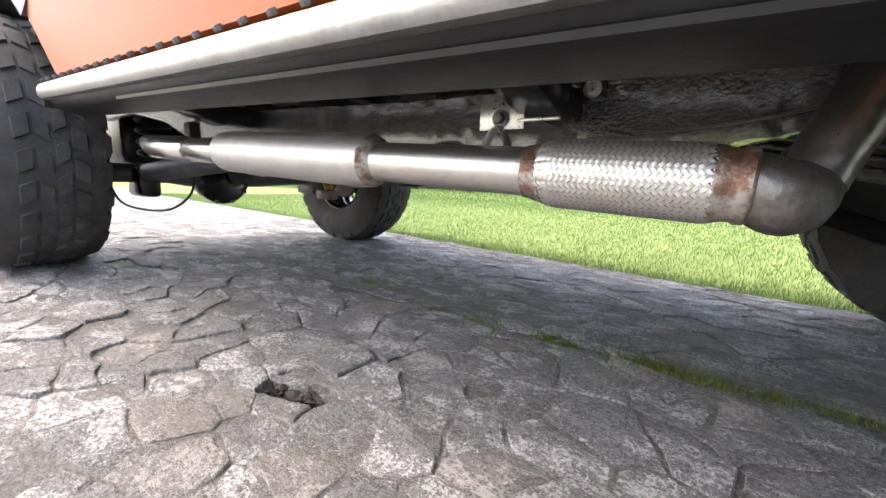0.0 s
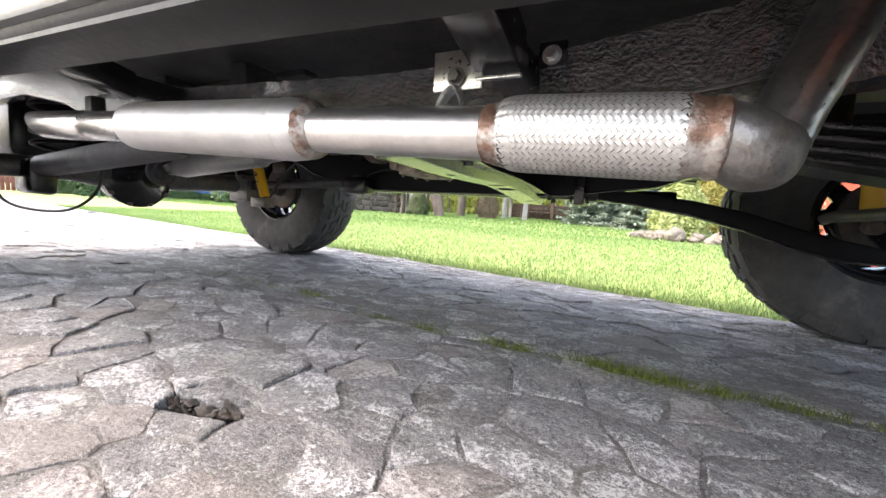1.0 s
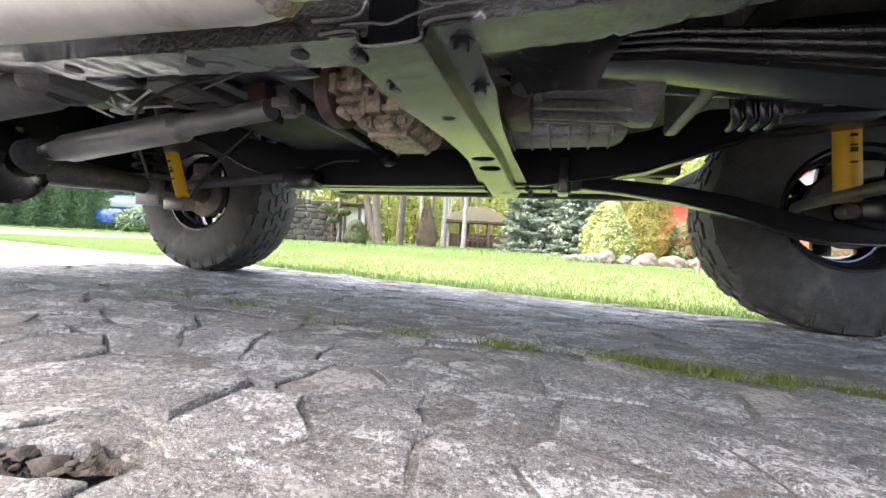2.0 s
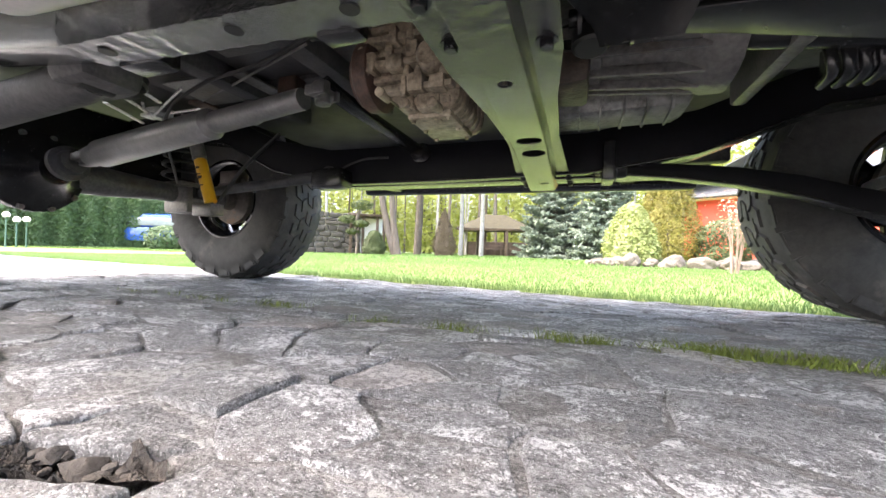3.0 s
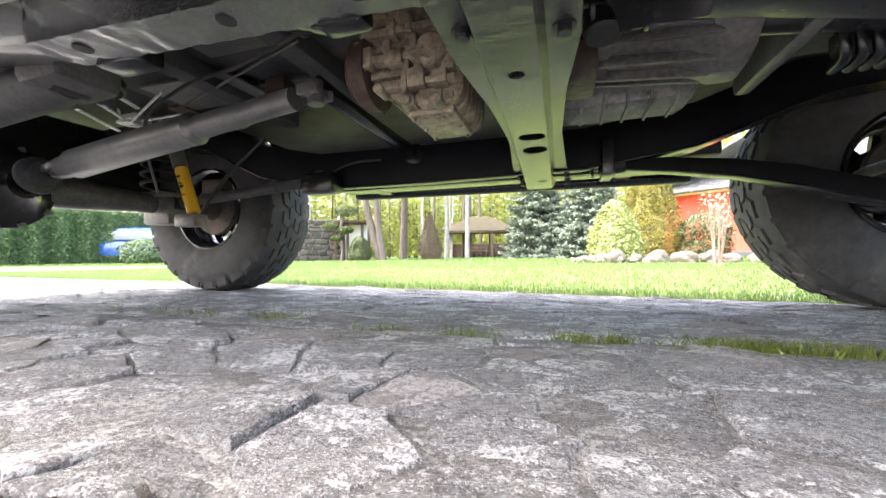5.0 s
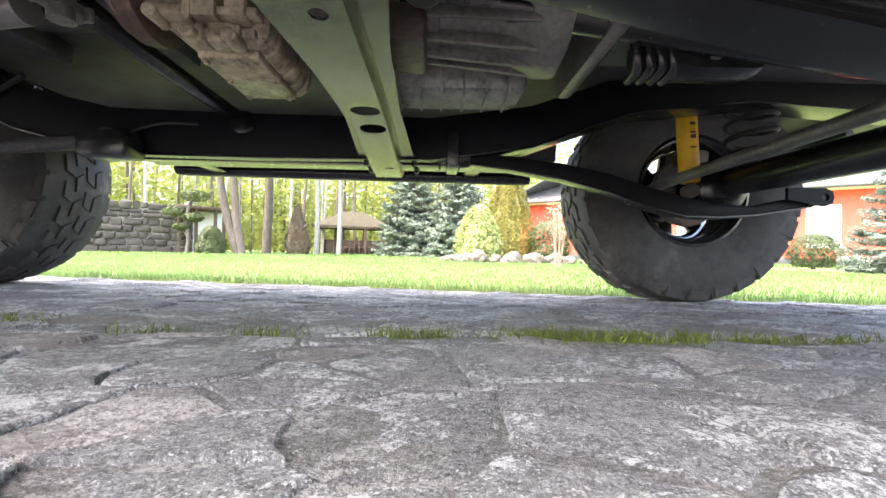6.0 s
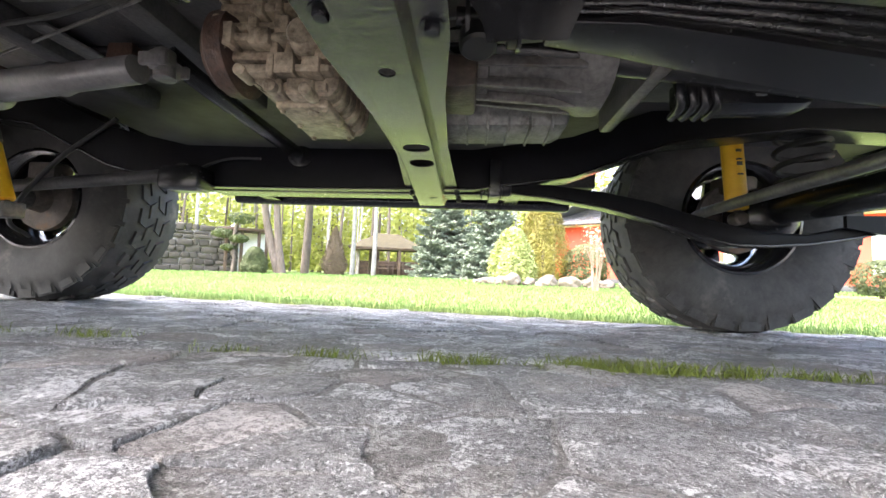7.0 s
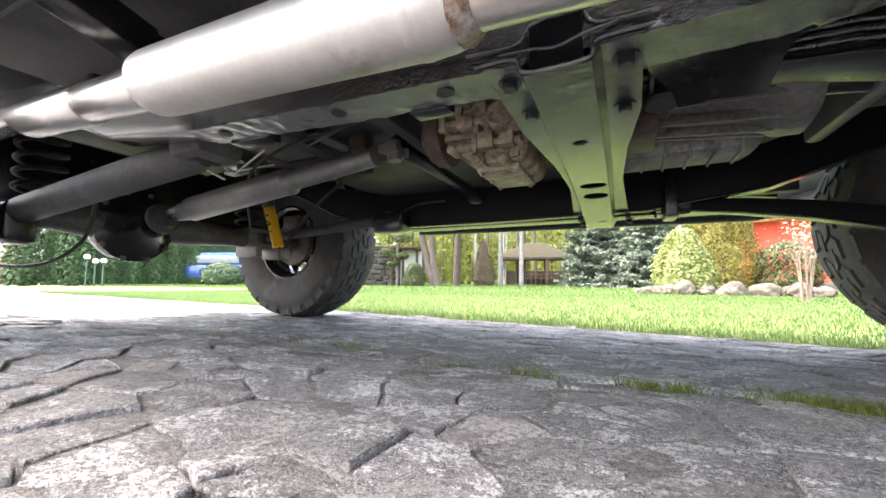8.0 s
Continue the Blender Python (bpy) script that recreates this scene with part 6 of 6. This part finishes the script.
def tree_crown(t, centre, spread, n, material, leaf, seed):
    r = np.random.RandomState(seed)
    cl = r.normal(0, 1, (max(6, n // 90), 3)) * spread * 0.5
    p = cl[r.randint(0, len(cl), n)] + r.normal(0, 1, (n, 3)) * np.array(spread) * 0.16 + np.array(centre)
    leaf_mesh("crown", leaf_cloud(p, np.tile([0, 0, 1.0], (n, 1)), leaf, seed), material, t)


t1 = trunk("pine_tree", [(-8.0, 15.5, 0), (-8.45, 15.5, 1.4), (-8.8, 15.5, 3.2), (-8.9, 15.5, 6.5)], (0.19, 0.10), BARK, "leaning twin-stemmed tree with grey-brown bark", "tree")
part("trunk", tube([(0.14, -0.05, 0), (-0.12, 0, 1.4), (-0.28, 0, 3.2), (-0.3, 0, 6.5)], [0.17, 0.14, 0.12, 0.08], 14), BARK, t1)
tree_crown(t1, (-0.6, 0, 5.6), np.array((2.6, 2.0, 1.6)), 5000, LEAFBIRCH, 0.12, 81)
t2 = trunk("tree", [(-8.3, 18.6, 0), (-8.2, 18.6, 3), (-8.25, 18.6, 7)], (0.21, 0.14), BARK, "straight tree trunk with grey-brown bark", "tree")
tree_crown(t2, (0, 0, 6.5), np.array((2.2, 2.0, 1.6)), 4000, LEAFBIRCH, 0.12, 82)
for i, (x, y, r0) in enumerate(((-6.2, 19.4, 0.13), (-4.93, 18.7, 0.12))):
    tb = trunk("birch_tree", [(x, y, 0), (x + 0.04, y, 2.5), (x - 0.02, y, 8)], (r0, r0 * 0.6), BIRCH, "slender white-barked birch by the pavilion", "birch tree", None)
    tree_crown(tb, (0, 0, 7), np.array((1.8, 1.6, 2.0)), 3000, LEAFBIRCH, 0.11, 84 + i)

# cloud-pruned pine
bonsai = thing("cloud_pruned_pine", "small cloud-pruned pine with dark needle pads", "pine tree", at=(-9.55, 14.8, 0))
part("trunk", tube(curve_points([(0, 0, 0), (0.06, 0, 0.6), (-0.05, 0, 1.2), (0.1, 0, 1.9)], 5), 0.07, 10), BARK, bonsai)
br = np.random.RandomState(90)
for cx, cz, w in ((-0.45, 1.55, 0.42), (0.25, 2.15, 0.5), (0.2, 1.35, 0.36), (-0.2, 1.0, 0.3)):
    d = br.normal(0, 1, (900, 3))
    d /= np.linalg.norm(d, axis=1)[:, None]
    leaf_mesh("needle_pad", leaf_cloud(d * [w, w, w * 0.45] * br.uniform(0.6, 1, (900, 1)) ** 0.5 + [cx, 0, cz], d, 0.05, int(cz * 10)), LEAFBUSH, bonsai)
    part("branch", tube([(0, 0, cz - 0.35), (cx, 0, cz - 0.05)], [0.035, 0.02], 8), BARK, bonsai)

# field-stone wall and small shed behind it
wall = thing("stone_wall", "rough field-stone garden wall", "wall", at=(-14.6, 13.4, 0), turn=36)
part("wall_core", box((0, -0.18, 0), (5.2, 0.18, 1.7), 0.03), MORTAR, wall)
wr = random.Random(95)
z = 0.0
while z < 1.7:
    h = wr.uniform(0.15, 0.34)
    x = wr.uniform(0, 0.2)
    while x < 5.15:
        w = wr.uniform(0.16, 0.6)
        part("stone", lumps(box((x, -0.26 - wr.uniform(-0.03, 0.04), z + wr.uniform(-0.03, 0.02)), (min(x + w, 5.2), -0.10, z + h - wr.uniform(0.0, 0.06)), 0.06), wr.uniform(0, 90), 0.05, 5), WALLSTONE, wall)
        x += w + 0.02
    z += h
shed = thing("garden_shed", "dark timber lean-to with posts", "shed", at=(-9.9, 16.2, 0), turn=36)
part("roof", box((-0.9, -0.7, 1.75), (0.9, 0.7, 1.86), 0.02), DARKWOOD, shed)
for x in (-0.75, -0.2, 0.45, 0.75):
    part("post", box((x - 0.06, -0.6, 0), (x + 0.06, -0.48, 1.75), 0.01), DARKWOOD, shed)
part("back_wall", box((-0.85, 0.5, 0), (0.85, 0.56, 1.75), 0.01), WHITE, shed)

# pavilion
pav = thing("garden_pavilion", "open timber pavilion with a mossy thatched hip roof", "pavilion", at=(-5.75, 25.6, 0), turn=12)
bm = bmesh.new()
low = [bm.verts.new(p) for p in ((-2.4, -2.2, 1.72), (2.4, -2.2, 1.72), (2.4, 2.2, 1.72), (-2.4, 2.2, 1.72))]
top = [bm.verts.new(p) for p in ((-0.7, -0.1, 2.75), (0.7, -0.1, 2.75), (0.7, 0.1, 2.75), (-0.7, 0.1, 2.75))]
for k in range(4):
    bm.faces.new((low[k], low[(k + 1) % 4], top[(k + 1) % 4], top[k]))
bm.faces.new(top)
bm.faces.new(low[::-1])
bmesh.ops.subdivide_edges(bm, edges=bm.edges[:], cuts=5, use_grid_fill=True)
part("roof", lumps(bm, 5, 0.06, 2.0), THATCH, pav)
part("eave_board", box((-2.3, -2.15, 1.58), (2.3, -2.08, 1.74), 0.01), DARKWOOD, pav)
for x in (-2.1, -0.7, 0.75, 2.1):
    for y in (-2.0, 1.9):
        part("post", box((x - 0.09, y - 0.09, 0), (x + 0.09, y + 0.09, 1.7), 0.015), DARKWOOD, pav)
for z in (0.42, 0.62, 0.82):
    part("rail", box((-0.7, -2.03, z), (2.1, -1.97, z + 0.07), 0.008), DARKWOOD, pav)
for k in range(9):
    part("baluster", box((-0.55 + 0.3 * k, -2.02, 0.1), (-0.48 + 0.3 * k, -1.98, 0.82), 0.006), DARKWOOD, pav)
part("table", box((-0.9, -0.5, 0.7), (1.2, 0.5, 0.78), 0.02), DARKWOOD, pav)
part("back_panel", box((-2.1, 1.95, 0), (2.1, 2.0, 1.0), 0.01), DARKWOOD, pav)

# red house: the facade runs past the front of the car
house = thing("red_house", "single-storey red house with a dark grey tiled roof", "house", at=(3.5, 17.6, 0), turn=-32)
HL = 16.0
wins = [(6.0, 6.9, 0.55, 1.95), (9.55, 10.4, 0.62, 1.95), (12.0, 12.9, 0.62, 1.95)]
cur = 0.0
for x0, x1, z0, z1 in wins:
    part("wall", box((cur, 0, 0), (x0, 0.3, 2.45), 0), REDWALL, house)
    part("wall", box((x0, 0, 0), (x1, 0.3, z0), 0), REDWALL, house)
    part("wall", box((x0, 0, z1), (x1, 0.3, 2.45), 0), REDWALL, house)
    wdw = part("window", box((x0, 0.12, z0), (x1, 0.14, z1), 0), PANE, house)
    for a, b, c, d in ((x0, x0 + 0.07, z0, z1), (x1 - 0.07, x1, z0, z1), ((x0 + x1) / 2 - 0.04, (x0 + x1) / 2 + 0.04, z0, z1), (x0, x1, z0, z0 + 0.07), (x0, x1, z1 - 0.07, z1)):
        part("frame", box((a, 0.07, c), (b, 0.11, d), 0.005), WHITE, wdw)
    part("sill", box((x0 - 0.05, -0.06, z0 - 0.06), (x1 + 0.05, 0.1, z0), 0.005), WHITE, wdw)
    cur = x1
part("wall", box((cur, 0, 0), (HL, 0.3, 2.45), 0), REDWALL, house)
part("wall", box((0, 0.3, 0), (0.3, 8, 2.45), 0), REDWALL, house)
part("plinth", box((-0.02, -0.03, 0), (HL, 0.0, 0.22), 0.01), FLARE, house)
part("eave", box((-0.55, -0.6, 2.38), (HL, 0.1, 2.47), 0.01), WHITE, house)
part("gutter", tube([(-0.55, -0.63, 2.44), (HL, -0.63, 2.44)], 0.06, 10), FLARE, house)
# tiled roof slope, built course by course
slope = math.atan2(2.1, 4.4)
tv, tf = [], []
for c in range(18):
    u0 = c * 0.29
    for k in range(int((HL + 0.6) / 0.3)):
        x0 = -0.6 + 0.3 * k
        inset = c * 0.10
        if x0 < -0.6 + u0 * 0.75:
            continue
        o = len(tv)
        y0, z0 = -0.66 + u0 * math.cos(slope), 2.46 + u0 * math.sin(slope)
        y1, z1 = y0 + 0.32 * math.cos(slope), z0 + 0.32 * math.sin(slope)
        tv += [(x0, y0, z0 + 0.03), (x0 + 0.15, y0, z0 + 0.055), (x0 + 0.29, y0, z0 + 0.03), (x0 + 0.29, y1, z1 + 0.005), (x0 + 0.15, y1, z1 + 0.03), (x0, y1, z1 + 0.005), (x0, y0, z0), (x0 + 0.29, y0, z0)]
        tf += [(o, o + 1, o + 4, o + 5), (o + 1, o + 2, o + 3, o + 4), (o + 6, o + 7, o + 2, o + 1, o)]
roof = sheet("roof", tv, tf, ROOFTILE, house, "dark grey roof tiles")
part("roof_deck", move(plate([(-0.6, 0), (HL, 0), (HL, 5.3), (3.4, 5.3)], 0.03), Matrix.Translation((0, -0.66, 2.45)) @ Matrix.Rotation(slope, 4, "X")), ROOFTILE, house)
part("roof_side", move(plate([(0, 0), (8.5, 0), (8.5, 5.3), (4, 5.3)], 0.03), Matrix.Translation((-0.6, 7.8, 2.45)) @ Matrix.Rotation(radians(-90), 4, "Z") @ Matrix.Rotation(slope, 4, "X")), ROOFTILE, house)

# blue van
van = thing("parked_van", "blue van parked behind a bush", "van", at=(-20.6, 13.9, 0), turn=-58)
bm = lumps(box((-0.9, -2.2, 0.35), (0.9, 2.2, 1.1), 0.18), 3, 0.01, 1)
part("body", bm, CARBLUE, van)
part("roof", box((-0.8, -1.7, 1.05), (0.8, 1.9, 1.75), 0.22), CARBLUE, van)
part("windscreen", box((-0.70, -1.74, 1.12), (0.70, -1.55, 1.6), 0.05), PANE, van)
part("side_window", box((0.74, -1.3, 1.15), (0.83, 1.5, 1.55), 0.03), PANE, van)
for x in (-0.85, 0.65):
    for y in (-1.4, 1.4):
        part("wheel", lathe([(0, 0.2), (0.02, 0.33), (0.18, 0.33), (0.2, 0.2)], (x, y, 0.33), (1, 0, 0), 24), RUBBER, van)

# garden lamps
lamp = thing("garden_lamp", "white globe garden lamp on a green post", "garden lamp", "garden lamps", (-17.2, 6.95, 0))
part("post", tube([(0, 0, 0), (0, 0, 0.02), (0, 0, 0.03), (0, 0, 0.95)], [0.07, 0.07, 0.022, 0.018], 12), LAMPGREEN, lamp)
bm = bmesh.new()
bmesh.ops.create_uvsphere(bm, u_segments=20, v_segments=12, radius=0.095)
part("globe", move(bm, Matrix.Translation((0, 0, 1.03))), LAMPWHITE, lamp)
part("collar", lathe([(0, 0.05), (0.04, 0.08)], (0, 0, 0.92), (0, 0, 1), 16), LAMPGREEN, lamp)
copy_thing(lamp, pose(-17.1, 7.15, -0.14))
copy_thing(lamp, pose(-17.0, 7.34, -0.12))

# red-brown fence
fence = thing("board_fence", "red-brown board fence behind the garden", "fence", at=(-22.5, 6.6, 0), turn=70)
for k in range(14):
    part("board", box((-2.0 + 0.15 * k, 0, 0.05), (-1.87 + 0.15 * k, 0.03, 1.35), 0.005), FENCERED, fence)
part("rail", box((-2.0, 0.03, 0.4), (0.1, 0.07, 0.5), 0.005), FENCERED, fence)

# birch wood behind the garden
wd = random.Random(120)
bm_w, bm_b = bmesh.new(), bmesh.new()
for k in range(230):
    a = radians(wd.uniform(55, 150))
    d = wd.uniform(27, 52)
    x, y = d * math.cos(a), d * math.sin(a)
    r0 = wd.uniform(0.05, 0.13)
    h = wd.uniform(7, 11)
    lean = wd.uniform(-0.5, 0.5)
    tube([(x, y, 0), (x + lean * 0.4, y, h * 0.5), (x + lean, y, h)], [r0, r0 * 0.8, r0 * 0.4], 7, bm_w if wd.random() < 0.45 else bm_b)
woods = thing("birch_wood", "spring birch wood with pale trunks and yellow-green leaves", "woods")
woods["kind"] = "stuff"
for nm, bm, mt in (("birch_trunk", bm_w, BIRCH), ("dark_trunk", bm_b, BARK)):
    part(nm, bm, mt, woods)["kind"] = "stuff"
fr = np.random.RandomState(121)
fn = 190000
fa, fd = np.radians(fr.uniform(52, 155, fn)), fr.uniform(30, 66, fn)
fz = fr.uniform(0, 1, fn) ** 1.25 * 11 + 0.2
keep = np.array([noise.noise(Vector((a * 18, d * 0.25, z * 0.35))) for a, d, z in zip(fa, fd, fz)]) > -0.28
fp = np.stack([fd * np.cos(fa), fd * np.sin(fa), fz], -1)[keep]
leaf_mesh("foliage", leaf_cloud(fp, np.tile([0, -0.5, 1.0], (len(fp), 1)), 0.25, 122), LEAFBIRCH, woods)["kind"] = "stuff"

# ---- slabs of the driveway near the car ----
for i, (x, y, v, f) in enumerate(paver_list):
    ob = sheet("slab", v, f, STONEWARM if rnd.random() < 0.16 else STONE, driveway, smooth=True)
    ob.data.set_sharp_from_angle(angle=radians(28))
    ob.location = (x, y, ground_z(x, y))
